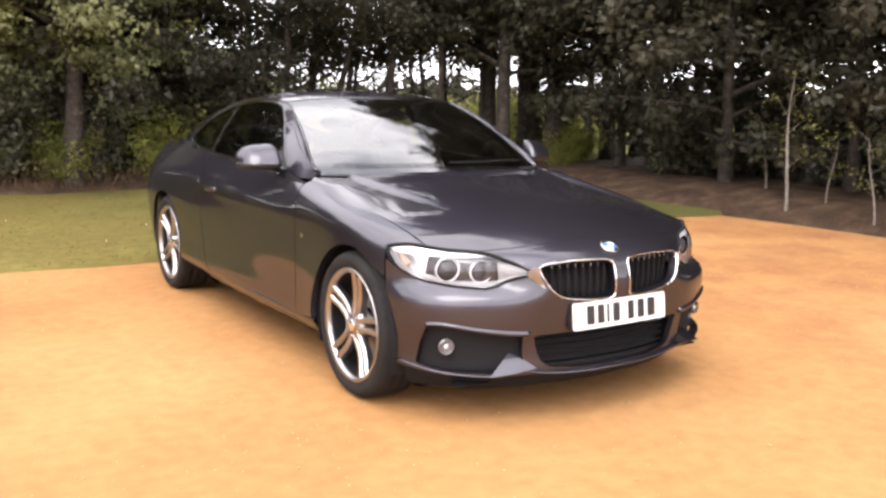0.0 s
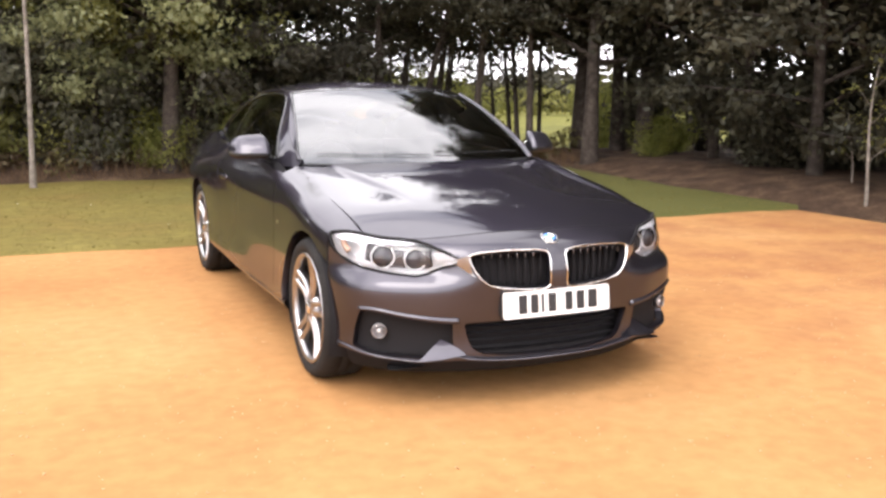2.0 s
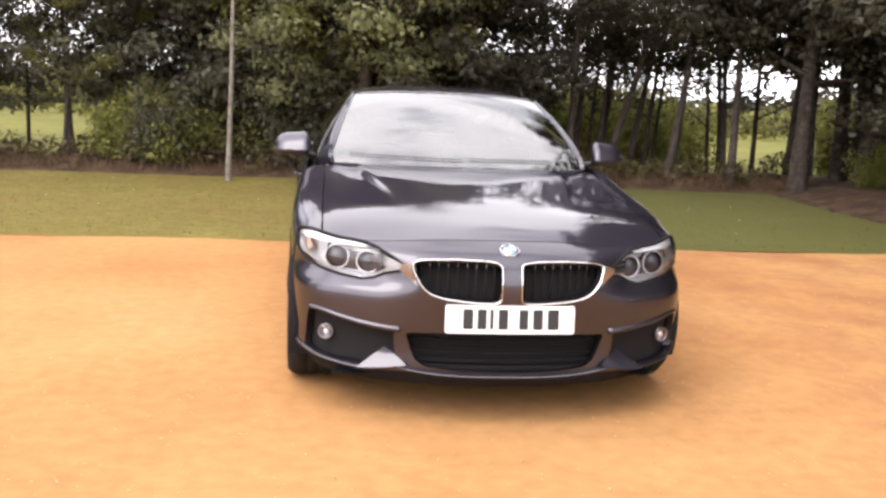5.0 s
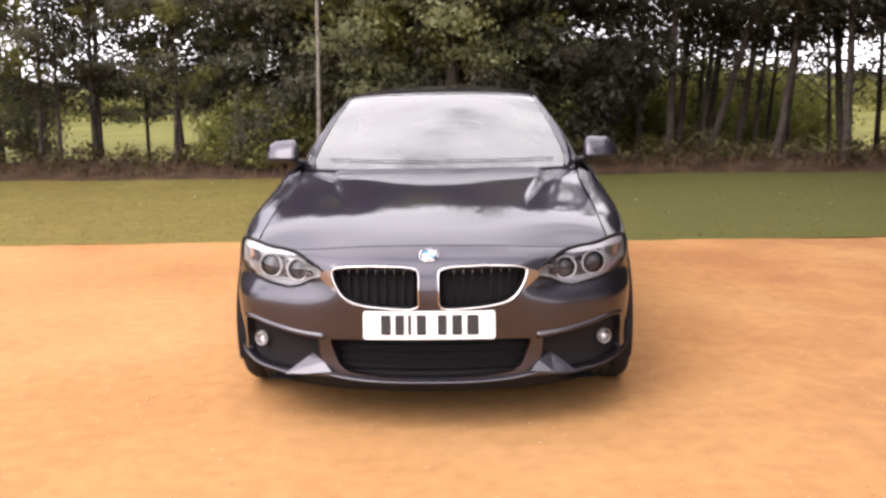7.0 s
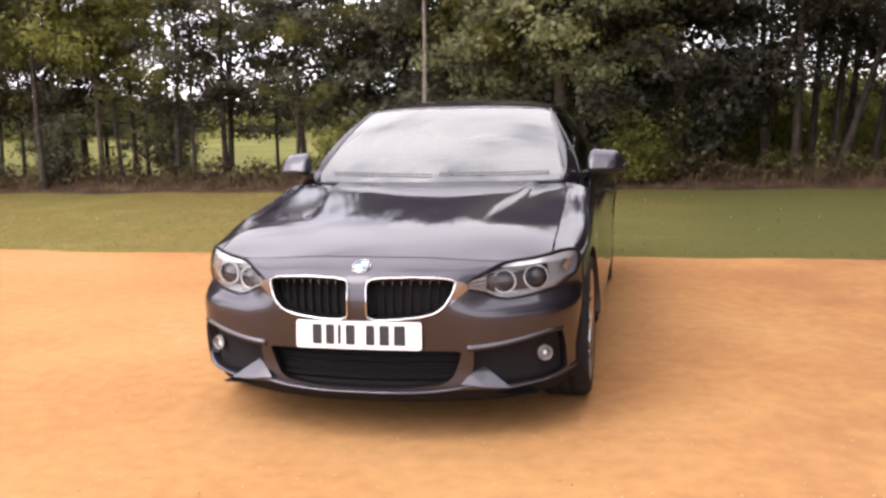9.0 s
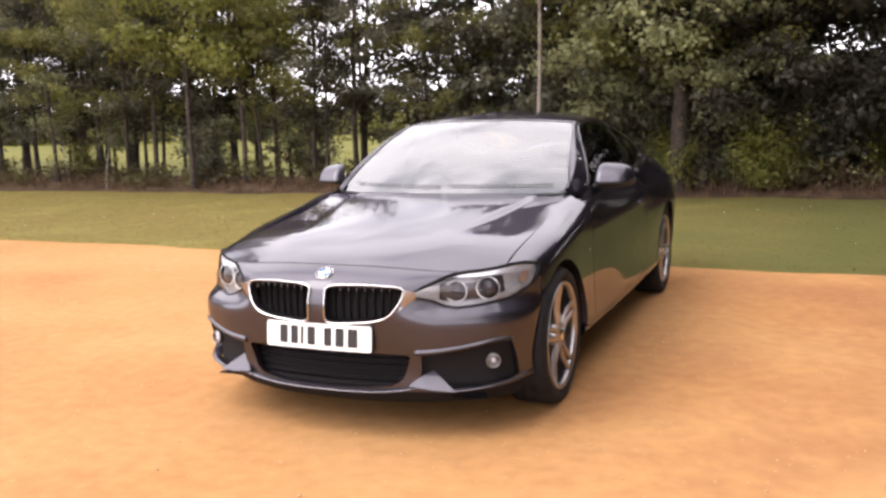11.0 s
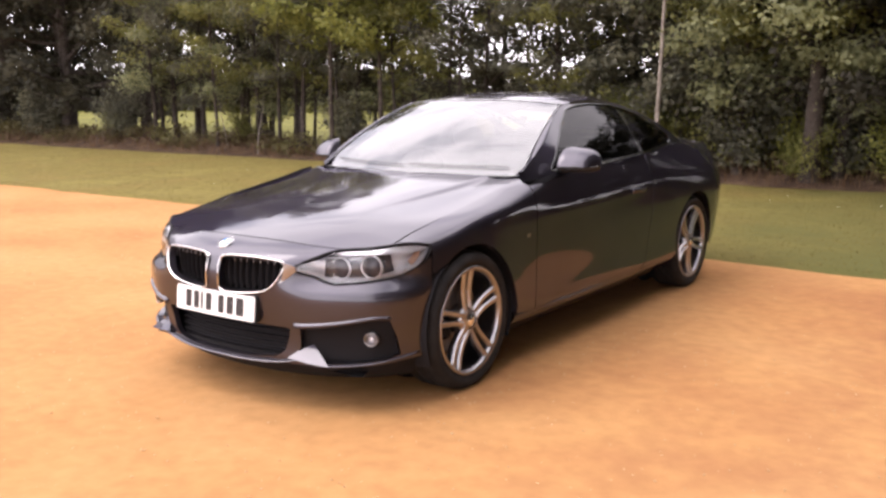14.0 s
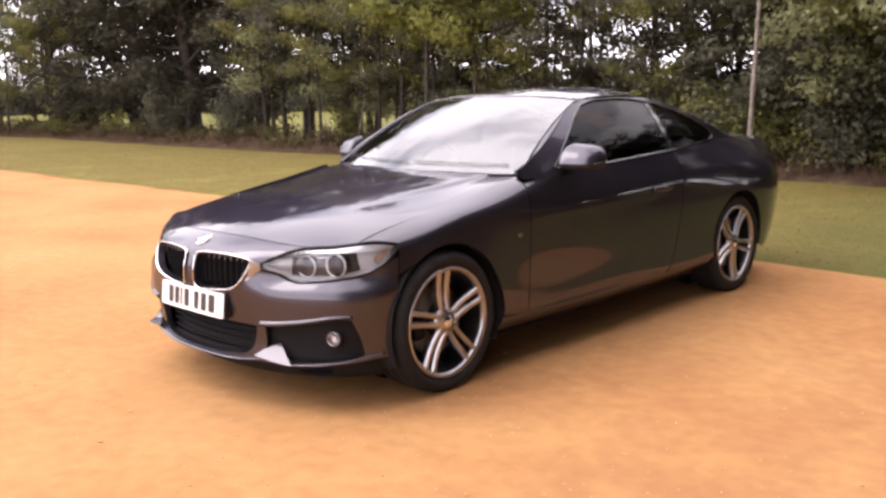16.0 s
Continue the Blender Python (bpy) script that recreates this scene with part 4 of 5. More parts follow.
def panel(name, fn, outline, mat, parent, holes=(), step=0.03, flange=0.014, lift=0.0, mirror=False, label="", centre=(0, 1.5, .45)):
    """A sheet of the surface fn inside the outline, with its edges turned in. mirror: also for the other side."""
    loops = [dense(outline, step)] + [dense(h, step * 0.6) for h in holes]
    pts, edges = [], []
    for loop in loops:
        o = len(pts)
        pts += loop
        edges += [(o + i, o + (i + 1) % len(loop)) for i in range(len(loop))]
    lo, hi = np.min(loops[0], axis=0), np.max(loops[0], axis=0)
    gx, gy = np.arange(lo[0] + step * .5, hi[0], step), np.arange(lo[1] + step * .45, hi[1], step * 0.9)
    g = np.array([(x + (step * .5 if j % 2 else 0), y) for j, y in enumerate(gy) for x in gx])
    ok = inside(loops[0], g)
    for h in loops[1:]:
        ok &= ~inside(h, g)
    g = g[ok]
    rim = np.array(pts)
    if len(g):
        far = np.array([np.min((rim[:, 0] - x) ** 2 + (rim[:, 1] - y) ** 2) for x, y in g]) > (step * 0.45) ** 2
        pts += [tuple(p) for p in g[far]]
    v2, _, tris, *_ = delaunay_2d_cdt([Vector(p) for p in pts], edges, [], 0, 1e-7)
    v2 = np.array([(p.x, p.y) for p in v2])
    tris = np.array([tuple(t) for t in tris])
    mid = v2[tris].mean(1)
    ok = inside(loops[0], mid)
    for h in loops[1:]:
        ok &= ~inside(h, mid)
    tri = v2[tris]
    area = np.abs((tri[:, 1, 0] - tri[:, 0, 0]) * (tri[:, 2, 1] - tri[:, 0, 1]) - (tri[:, 2, 0] - tri[:, 0, 0]) * (tri[:, 1, 1] - tri[:, 0, 1])) / 2
    ok &= (area > 0.012 * step * step) | (tris.max(1) >= len(rim))
    tris = tris[ok]
    used = np.unique(tris)
    remap = np.full(len(v2), -1)
    remap[used] = np.arange(len(used))
    v2, tris = v2[used], remap[tris]
    p = fn(v2[:, 0], v2[:, 1])
    e = 1e-4
    nrm = np.cross(fn(v2[:, 0] + e, v2[:, 1]) - p, fn(v2[:, 0], v2[:, 1] + e) - p)
    nrm /= np.linalg.norm(nrm, axis=1)[:, None] + 1e-12
    if (nrm * (p - np.array(centre))).sum() < 0:
        nrm = -nrm
    t = p[tris]
    flip = (np.cross(t[:, 1] - t[:, 0], t[:, 2] - t[:, 0]) * nrm[tris[:, 0]]).sum(1) < 0
    tris[flip] = tris[flip][:, ::-1]
    p = p + nrm * lift
    verts, faces = p.tolist(), tris.tolist()
    if flange:
        count = {}
        for a, b, c in tris:
            for i, j in ((a, b), (b, c), (c, a)):
                count[(i, j)] = count.get((i, j), 0) + 1
        top, low = {}, {}

        def copy_of(i):
            if i not in top:
                top[i] = len(verts)
                verts.append((p[i] - nrm[i] * 0.0002).tolist())
                low[i] = len(verts)
                verts.append((p[i] - nrm[i] * flange).tolist())
            return top[i], low[i]
        for (i, j) in count:
            if (j, i) not in count:
                (a0, a1), (b0, b1) = copy_of(i), copy_of(j)
                faces.append((b0, a0, a1, b1))
    made = [part_mesh(name, mesh_from(name, verts, faces, mat), parent, label)]
    if mirror:
        mv = [(-x, y, z) for x, y, z in verts]
        made.append(part_mesh(name, mesh_from(name, mv, [f[::-1] for f in faces], mat), parent, label))
    return made


def strip(name, path, normals, width, thick, mat, parent, label="", mirror=False, closed=False, round_k=3):
    """A flat-oval bar along a path: wide along the given directions, thick across them."""
    P, N = np.array(path, float), np.array(normals, float)
    n = len(P)
    if closed:
        T = np.roll(P, -1, 0) - np.roll(P, 1, 0)
    else:
        T = np.gradient(P, axis=0)
    T /= np.linalg.norm(T, axis=1)[:, None] + 1e-12
    N = N - (N * T).sum(1)[:, None] * T
    N /= np.linalg.norm(N, axis=1)[:, None] + 1e-12
    B = np.cross(T, N)
    k = 4 * round_k
    w = np.broadcast_to(np.asarray(width, float), (n,))
    h = np.broadcast_to(np.asarray(thick, float), (n,))
    v, f = [], []
    for i in range(n):
        for j in range(k):
            c = 2 * math.pi * j / k
            v.append(P[i] + N[i] * math.cos(c) * w[i] / 2 + B[i] * math.sin(c) * h[i] / 2)
    m = n if closed else n - 1
    for i in range(m):
        i2 = (i + 1) % n
        for j in range(k):
            f.append((i * k + j, i * k + (j + 1) % k, i2 * k + (j + 1) % k, i2 * k + j))
    if not closed:
        f += [tuple(range(k))[::-1], tuple((n - 1) * k + j for j in range(k))]
    made = [part_mesh(name, mesh_from(name, v, f, mat), parent, label)]
    if mirror:
        made.append(part_mesh(name, mesh_from(name, [(-a[0], a[1], a[2]) for a in v], [g[::-1] for g in f], mat), parent, label))
    return made


def smooth_line(points, n=40):
    P = np.array(points, float)
    a = np.concatenate([[0], np.cumsum(np.linalg.norm(np.diff(P, axis=0), axis=1))])
    return spline(np.column_stack([a, P]))(np.linspace(0, a[-1], n))


def ball(name, place_at, size, mat, parent, label="", seg=16, turn=None):
    bm = bmesh.new()
    bmesh.ops.create_uvsphere(bm, u_segments=seg, v_segments=seg // 2 + 2, radius=1.0)
    m = Matrix.LocRotScale(place_at, turn, size)
    bm.transform(m)
    return part(name, bm, mat, parent, label, True)


def lathe(name, profile, centre, axis, mat, parent, label="", seg=40, smooth=True):
    """Profile rows (radius, along) turned round the axis through the centre."""
    axis = Vector(axis).normalized()
    a = axis.orthogonal().normalized()
    b = axis.cross(a)
    c = Vector(centre)
    v, f, n = [], [], len(profile)
    for j in range(seg):
        t = 2 * math.pi * j / seg
        for r, h in profile:
            v.append(c + axis * h + (a * math.cos(t) + b * math.sin(t)) * r)
    for j in range(seg):
        j2 = (j + 1) % seg
        for i in range(n - 1):
            f.append((j * n + i, j2 * n + i, j2 * n + i + 1, j * n + i + 1))
    return part_mesh(name, mesh_from(name, v, f, mat, smooth), parent, label)


# ---- car: outer panels ----
R_ARCH, WHEEL_Z = 0.358, 0.330
AXLES = (0.0, 2.81)


def arch(yc, a0, a1, n=26):
    """Arch points (y, z) from angle a0 to a1, 90 at the top, 0 to the rear."""
    return [(yc + R_ARCH * math.cos(radians(a)), WHEEL_Z + 0.005 + R_ARCH * math.sin(radians(a))) for a in np.linspace(a0, a1, n)]


def side_uv(rows, lo=3.0):
    """(y, z) rows to the side surface's own coordinates."""
    r = np.array(rows, float)
    return [(y, q * QK) for y, q in zip(r[:, 0], q_where(r[:, 0], r[:, 1], 1, lo, NQ - 1))]


def seam_uv(rows):
    """(y, x) rows on the upper surface to side coordinates."""
    r = np.array(rows, float)
    return [(y, q * QK) for y, q in zip(r[:, 0], q_where(r[:, 0], r[:, 1], 0, 0, 4.4))]


GAP = 0.003


U_CORNER = 0.865
EDGE_B = top_edge(np.linspace(0, U_CORNER, 19))
EDGE_W = top_edge(np.linspace(U_CORNER + .01, 1.10, 7))
LAMP_UV = nose_xz([(.422, .648), (.45, .664), (.50, .688)])
LAMP_UV += [(.60, .729), (.66, V_TOP), (.72, V_TOP), (.80, V_TOP), (.88, V_TOP), (.95, V_TOP), (1.01, V_TOP), (1.06, V_TOP), (1.088, V_TOP)]
LAMP_UV += [(1.102, .735), (1.092, .705), (1.065, .670), (1.025, .640), (.965, .613), (.90, .597)] + nose_xz([(.66, .581), (.58, .574), (.535, .583), (.495, .604), (.455, .618), (.428, .626)])
SEAM = [(float(EDGE_B[-1][1]) + .008, float(EDGE_B[-1][0]) + .002), (-.3, .741), (-.1, .742), (.1, .740), (.3, .735), (.5, .733), (.64, .742)]
bonnet_line = [(float(q[0]), float(q[1]) + .005) for q in EDGE_B[:-1]]
bonnet_half = bonnet_line + [(x - GAP, y) for y, x in SEAM] + [(.72, .695), (.60, .668), (.45, .634), (.25, .607), (0, .598)]
bonnet_outline = bonnet_half + [(-x, y) for x, y in bonnet_half[-2:0:-1]]
panel("bonnet", top_fn, bonnet_outline, PAINT, car, step=0.0095)
seam_u = np.linspace(-.86, .86, 120)
seam_p = top_edge(seam_u)
strip("bonnet_gap", seam_p + (0, .0025, -.0032), np.tile([0, .1, 1], (120, 1)), .008, .0065, LINING, car, "dark gap along the bonnet's front edge")

# wing: seam, door gap, arch, lamp edge
wing = seam_uv([(y, x + GAP) for y, x in SEAM])
wing += side_uv([(.600, .93)], 3.3) + side_uv([(.598, .86), (.590, .70), (.575, .50), (.552, .36), (.540, .28)])
wing += side_uv(arch(0, -6, 123))
wing += side_uv([(-.292, .60), (-.284, .68)])
wing += seam_uv([(float(q[1]) + .006, float(q[0])) for q in EDGE_W[::-1]])
panel("front_wing", side_fn, wing, PAINT, car, step=0.028, mirror=True, flange=0.03)

belt_uv = [(y, 4.0 * QK) for y in (2.06, 1.8, 1.5, 1.2, .95, .75)]
door = side_uv([(.606, .91)], 3.3) + side_uv([(.604, .86), (.596, .70), (.581, .50), (.558, .36), (.546, .28)]) + side_uv([(.8, .275), (1.3, .272), (1.80, .275), (1.86, .285), (1.92, .33), (1.99, .48), (2.045, .66), (2.068, .80), (2.075, .90)]) + belt_uv
panel("door", side_fn, door, PAINT, car, step=0.02, mirror=True)
quarter = [(2.082, 4.0 * QK)] + side_uv([(2.082, .90), (2.075, .80), (2.052, .66), (1.997, .48), (1.927, .33), (1.87, .28), (2.3, .275)]) + side_uv(arch(2.81, 188, -8)) + side_uv([(3.3, .24), (3.70, .26), (3.70, .60), (3.70, .90)]) + [(3.70, 3.2 * QK), (3.45, 3.15 * QK), (3.25, 3.1 * QK), (3.1, 3.2 * QK), (2.9, 3.4 * QK), (2.72, 3.75 * QK), (2.5, 4.0 * QK)]
panel("rear_quarter", side_fn, quarter, PAINT, car, step=0.022, mirror=True, flange=0.03)
boot = [(0, 3.16), (.4, 3.17), (.62, 3.2), (.655, 3.3), (.60, 3.68), (.3, 3.72), (0, 3.73)]
panel("boot_lid", top_fn, boot + [(-x, y) for x, y in boot[-2:0:-1]], PAINT, car, step=0.05)


def rear_fn(u, v):
    return np.stack([u, 3.86 - .16 * (np.abs(u) / .70) ** 3.0 - .35 * np.maximum(v - .80, 0) - .25 * np.maximum(.42 - v, 0), v], 1)


panel("rear_bumper", rear_fn, rounded([(-.70, .25), (.70, .25), (.71, .6), (.60, 1.0), (-.60, 1.0), (-.71, .6)], .08), PAINT, car, step=0.06)

# side skirts
for part_side in (1, -1):
    sk = np.array([(part_side * .894, y, .240) for y in np.linspace(.345, 2.44, 24)])
    pr = [(-.012, .060), (.002, .050), (.006, .036), (-.004, .018), (-.050, -.030), (-.120, -.075)]
    v, f = [], []
    for i, (x, y, z) in enumerate(sk):
        w = 1 + 0.012 * math.sin(i / 23 * math.pi)
        for dx, dz in pr:
            v.append((x * w + part_side * dx, y, z + dz))
    for i in range(len(sk) - 1):
        for j in range(len(pr) - 1):
            q = (i * 6 + j, i * 6 + j + 1, i * 6 + j + 7, i * 6 + j + 6)
            f.append(q if part_side < 0 else q[::-1])
    part_mesh("side_skirt", mesh_from("side_skirt", v, f, PAINT), car)

# ---- car: front bumper ----



def lamp_uv(grow=0.0):
    uv = np.array(LAMP_UV)
    if grow:
        c = uv.mean(0)
        d = np.roll(uv, -1, 0) - np.roll(uv, 1, 0)
        nn = np.stack([-d[:, 1], d[:, 0]], 1)
        nn /= np.linalg.norm(nn, axis=1)[:, None]
        if ((uv - c) * nn).sum() < 0:
            nn = -nn
        uv = uv + nn * grow
    return [tuple(p) for p in uv]


def mir(rows):
    return [(-u, v) for u, v in rows[::-1]]


lamp_edge = lamp_uv(0.004)
seam_top = [(u, V_TOP - .001) for u in np.linspace(0, .63, 13)]
lamp_low = lamp_edge[0:1] + lamp_edge[:14:-1]
lamp_up = lamp_edge[3:0:-1]
side_seam = [(nose_u(-.290, .675, 1), .675), (nose_u(-.296, .60, 1), .60), (nose_u(-.302, .53, 1), .53)]
arch_edge = [(nose_u(y, z, 1), z) for y, z in arch(0, 148, 195, 12)]
bottom = [(nose_u(x, .22), z) for x, z in ((.82, .240), (.77, .228), (.66, .216), (.54, .214), (.40, .216), (.25, .208))]
half = seam_top + lamp_up + lamp_low + side_seam + arch_edge + bottom
bumper_outline = half + [(0, .206)] + [(-u, v) for u, v in half[:0:-1]]
KIDNEY_XZ = [(.036, .665), (.09, .674), (.22, .676), (.34, .671), (.386, .660), (.378, .625), (.352, .575), (.315, .543), (.26, .528), (.16, .518), (.07, .514), (.038, .525)]
kidney = rounded(nose_xz(KIDNEY_XZ), .02, 4)
intake = rounded(nose_xz([(0, .386), (.20, .386), (.405, .378), (.392, .330), (.368, .270), (.33, .243), (.2, .228), (0, .224)]), .015, 3)
intake = [p for p in intake if p[0] > 0.0005]
intake = sorted([p for p in intake if p[1] > .30 and p[0] < .3], key=lambda p: p[0]) + [p for p in intake if not (p[1] > .30 and p[0] < .3)]
intake = intake + [(-u, v) for u, v in intake[::-1]]
VENT_XZ = [(.452, .388), (.55, .398), (.66, .416), (.765, .434), (.790, .425), (.800, .34), (.806, .262), (.77, .248), (.66, .232), (.545, .228), (.435, .252), (.448, .31)]
vent = rounded(nose_xz(VENT_XZ), .015, 4)
bumper = panel("front_bumper", nose, bumper_outline, PAINT, car, holes=[kidney, mir(kidney), intake, vent, mir(vent)], step=0.022, flange=0.03)[0]


def set_back(depth):
    def f(u, v):
        p = nose(u, v)
        e = 1e-3
        t = nose(u + e, v) - nose(u - e, v)
        t /= np.linalg.norm(t, axis=1)[:, None]
        p[:, 0] -= t[:, 1] * depth
        p[:, 1] += t[:, 0] * depth
        return p
    return f


panel("undertray", set_back(.035), [(-1.05, .135), (1.05, .135), (1.05, .245), (-1.05, .245)], LINING, car, step=0.06, flange=0)
panel("intake_backing", set_back(.075), rounded([(-.52, .20), (.52, .20), (.52, .40), (-.52, .40)], .02), LINING, car, step=0.05, flange=0)
panel("vent_backing", set_back(.036), [(.46, .21), (.46, .43), (1.02, .46), (1.02, .22)], LINING, car, step=0.04, flange=0, mirror=True)
panel("kidney_backing", set_back(.06), [(-.43, .50), (.43, .50), (.43, .69), (-.43, .69)], LINING, car, step=0.05, flange=0)


def surface_loop(uv, n, out=0.004):
    """The outline on the nose, evenly divided, with the surface's normals."""
    P = np.array(list(uv) + [uv[0]], float)
    a = np.concatenate([[0], np.cumsum(np.linalg.norm(np.diff(P, axis=0), axis=1))])
    s = np.linspace(0, a[-1], n, endpoint=False)
    u, v = np.interp(s, a, P[:, 0]), np.interp(s, a, P[:, 1])
    p = nose(u, v)
    e = 1e-3
    nn = np.cross(nose(u + e, v) - p, nose(u, v + e) - p)
    nn /= np.linalg.norm(nn, axis=1)[:, None]
    return p + nn * out, nn


for sgn in (1, -1):
    loop = kidney if sgn > 0 else mir(kidney)
    p, nn = surface_loop(loop, 90, 0.006)
    grille = strip("kidney_grille", p, nn, 0.012, 0.0065, CHROME, car, "chrome grille surround with upright black slats", closed=True)[0]
    for i in range(9):
        x0 = 0.062 + i * 0.038
        tall = [z for z in np.linspace(.522, .672, 40) if inside(np.array(nose_xz(KIDNEY_XZ)), np.array([(nose_u(x0, z), z)]))[0]]
        if len(tall) < 6:
            continue
        zs = np.linspace(tall[0] + .003, tall[-1] - .003, 9)
        u0 = np.array([nose_u(x0, z) for z in zs])
        q = np.array([set_back(b0)(np.array([a0]) * sgn, np.array([c0]))[0] for a0, b0, c0 in zip(u0, np.linspace(.062, .036, 9), zs)])
        strip("slat", q, np.tile([0, 1, 0], (9, 1)), 0.034, 0.007, LINING, grille)
        if 0 < i < 8:
            strip("slat_tip", q[-2:] + (0, -.0185, -.002), np.tile([0, 1, 0], (2, 1)), 0.004, 0.0036, ALLOY, grille, "short bright tip of a slat")

    panel("chrome_wedge", lambda u, v: (nose(u, v) - np.stack([0 * u, .34 * np.maximum(v - .598, -.004), 0 * u], 1)) * (sgn, 1, 1), nose_xz([(.388, .662), (.415, .657), (.434, .647), (.434, .628), (.414, .612), (.384, .588), (.366, .574), (.376, .594), (.388, .632)]), ALLOY, grille, step=0.012, flange=0.012, lift=0.003)

# intake mesh: a few level bars
for z in (.255, .285, .315, .345):
    us = np.linspace(-.40, .40, 30)
    strip("intake_bar", set_back(.062)(us, np.full(30, z)), np.tile([0, 1, 0], (30, 1)), 0.03, 0.006, LINING, bumper)
# lip under the intake, ledges over and under the vents, blade at the vent's inner end
us = np.linspace(-.46, .46, 50)
zz = .212 + .030 * (np.abs(us) / .46) ** 4
strip("lip", set_back(-.004)(us, zz), np.tile([0, 1, 0.15], (50, 1)), 0.034, 0.014, PAINT, bumper)
top_path = smooth_line([(nose_u(x, z), z) for x, z in ((.425, .391), (.47, .394), (.56, .404), (.67, .422), (.765, .438), (.795, .434))], 30)
strip("vent_ledge", set_back(.006)(top_path[:, 0], top_path[:, 1]), np.tile([0, 1, 0.25], (30, 1)), np.linspace(.038, .030, 30), np.linspace(.030, .018, 30), PAINT, bumper, mirror=True)
low_path = smooth_line([(nose_u(x, z), z) for x, z in ((.415, .247), (.47, .232), (.545, .220), (.66, .224), (.77, .240), (.815, .252), (.842, .262))], 34)
strip("vent_splitter", set_back(.004)(low_path[:, 0], low_path[:, 1]), np.tile([0, 1, 0.12], (34, 1)), np.linspace(.040, .026, 34), 0.014, PAINT, bumper, mirror=True)
for sgn in (1, -1):
    A, Bp, Cp = np.array((.400, -.738, .247)), np.array((.485, -.655, .304)), np.array((.60, -.690, .226))
    M2 = np.array((.50, -.66, .232))
    v = [A, Bp, Cp, M2, A + (0, .012, -.012), (A + Bp) / 2 + (-.006, -.004, .004), (A + Cp) / 2 + (0, -.006, -.002)]
    v = [(sgn * a[0], a[1], a[2]) for a in v]
    f = [(0, 6, 5), (6, 2, 1, 5), (1, 2, 3), (0, 5, 1, 3, 4)]
    part_mesh("vent_blade", mesh_from("vent_blade", v, [q if sgn > 0 else q[::-1] for q in f], PAINT, False), bumper)

# fog lamps
for sgn in (1, -1):
    c, ax = (sgn * .722, -.556, .338), Vector((sgn * .35, -1, 0.0)).normalized()
    fog = lathe("fog_lamp", [(.022, -.03), (.029, -.028), (.032, -.004), (.030, .001), (.027, -.003), (.025, -.016), (.016, -.024), (.001, -.027)], c, ax, ALLOY, car, "small round fog lamp in a black vent")
    lathe("fog_lens", [(.027, -.002), (.020, .004), (.011, .006), (.0005, .007)], c, ax, LAMP_GLASS, fog)
    ball("fog_bulb", Vector(c) + ax * -.012, (.008, .008, .008), RING_WHITE, fog, seg=10)

# number plate, its writing as plain bars
plate_pts = [(-.26, .397), (.26, .397), (.26, .508), (-.26, .508)]


def plate_fn(u, v):
    return np.stack([u, -.797 + .10 * u ** 2 + (v - .45) * 0.10, v], 1)


plate = panel("number_plate", plate_fn, rounded(plate_pts, .010), PLATE_WHITE, car, step=0.03, flange=0.005, label="white number plate with black characters as bars")[0]
for x0, w in ((-.170, .040), (-.115, .036), (-.076, .013), (-.030, .038), (.052, .036), (.110, .040), (.172, .046)):
    panel("plate_bar", plate_fn, rounded([(x0 - w / 2, .414), (x0 + w / 2, .414), (x0 + w / 2, .493), (x0 - w / 2, .493)], .005, 3), INK, plate, step=0.02, flange=0.0016, lift=0.0018)
panel("plate_holder", lambda u, v: plate_fn(u, v) + (0, .014, 0), rounded([(-.262, .392), (.262, .392), (.262, .512), (-.262, .512)], .01), BLACK, car, step=0.05, flange=0.02)

# bonnet badge: ring, white disc, two blue quarters
b_p, b_q = nose(0.0, .713)[0], nose(0.0, .716)[0] - nose(0.0, .710)[0]
bc, bax = Vector(b_p), Vector((0, -b_q[2], b_q[1])).normalized()
badge = lathe("badge", [(.037, -.004), (.0395, .002), (.0385, .005), (.037, .0055), (.036, .004), (.0275, .004), (.027, .0055), (.025, .006), (.0005, .0065)], bc, bax, CHROME, car, "round badge with blue and white quarters")
b_right = Vector((1, 0, 0))
b_up = bax.cross(b_right).normalized() * -1
for a0, m in ((0, BLUE), (90, PLATE_WHITE), (180, BLUE), (270, PLATE_WHITE)):
    v = [bc + bax * .0075] + [bc + bax * .0075 + (b_right * math.cos(radians(a0 + t)) + b_up * math.sin(radians(a0 + t))) * .025 for t in np.linspace(0, 90, 9)]
    part_mesh("quarter", mesh_from("quarter", v, [tuple(range(10))], m, False), badge)
lathe("badge_ring", [(.0365, .0048), (.0358, .0062), (.0285, .0062), (.0278, .0048)], bc, bax, GLOSS_BLACK, badge)

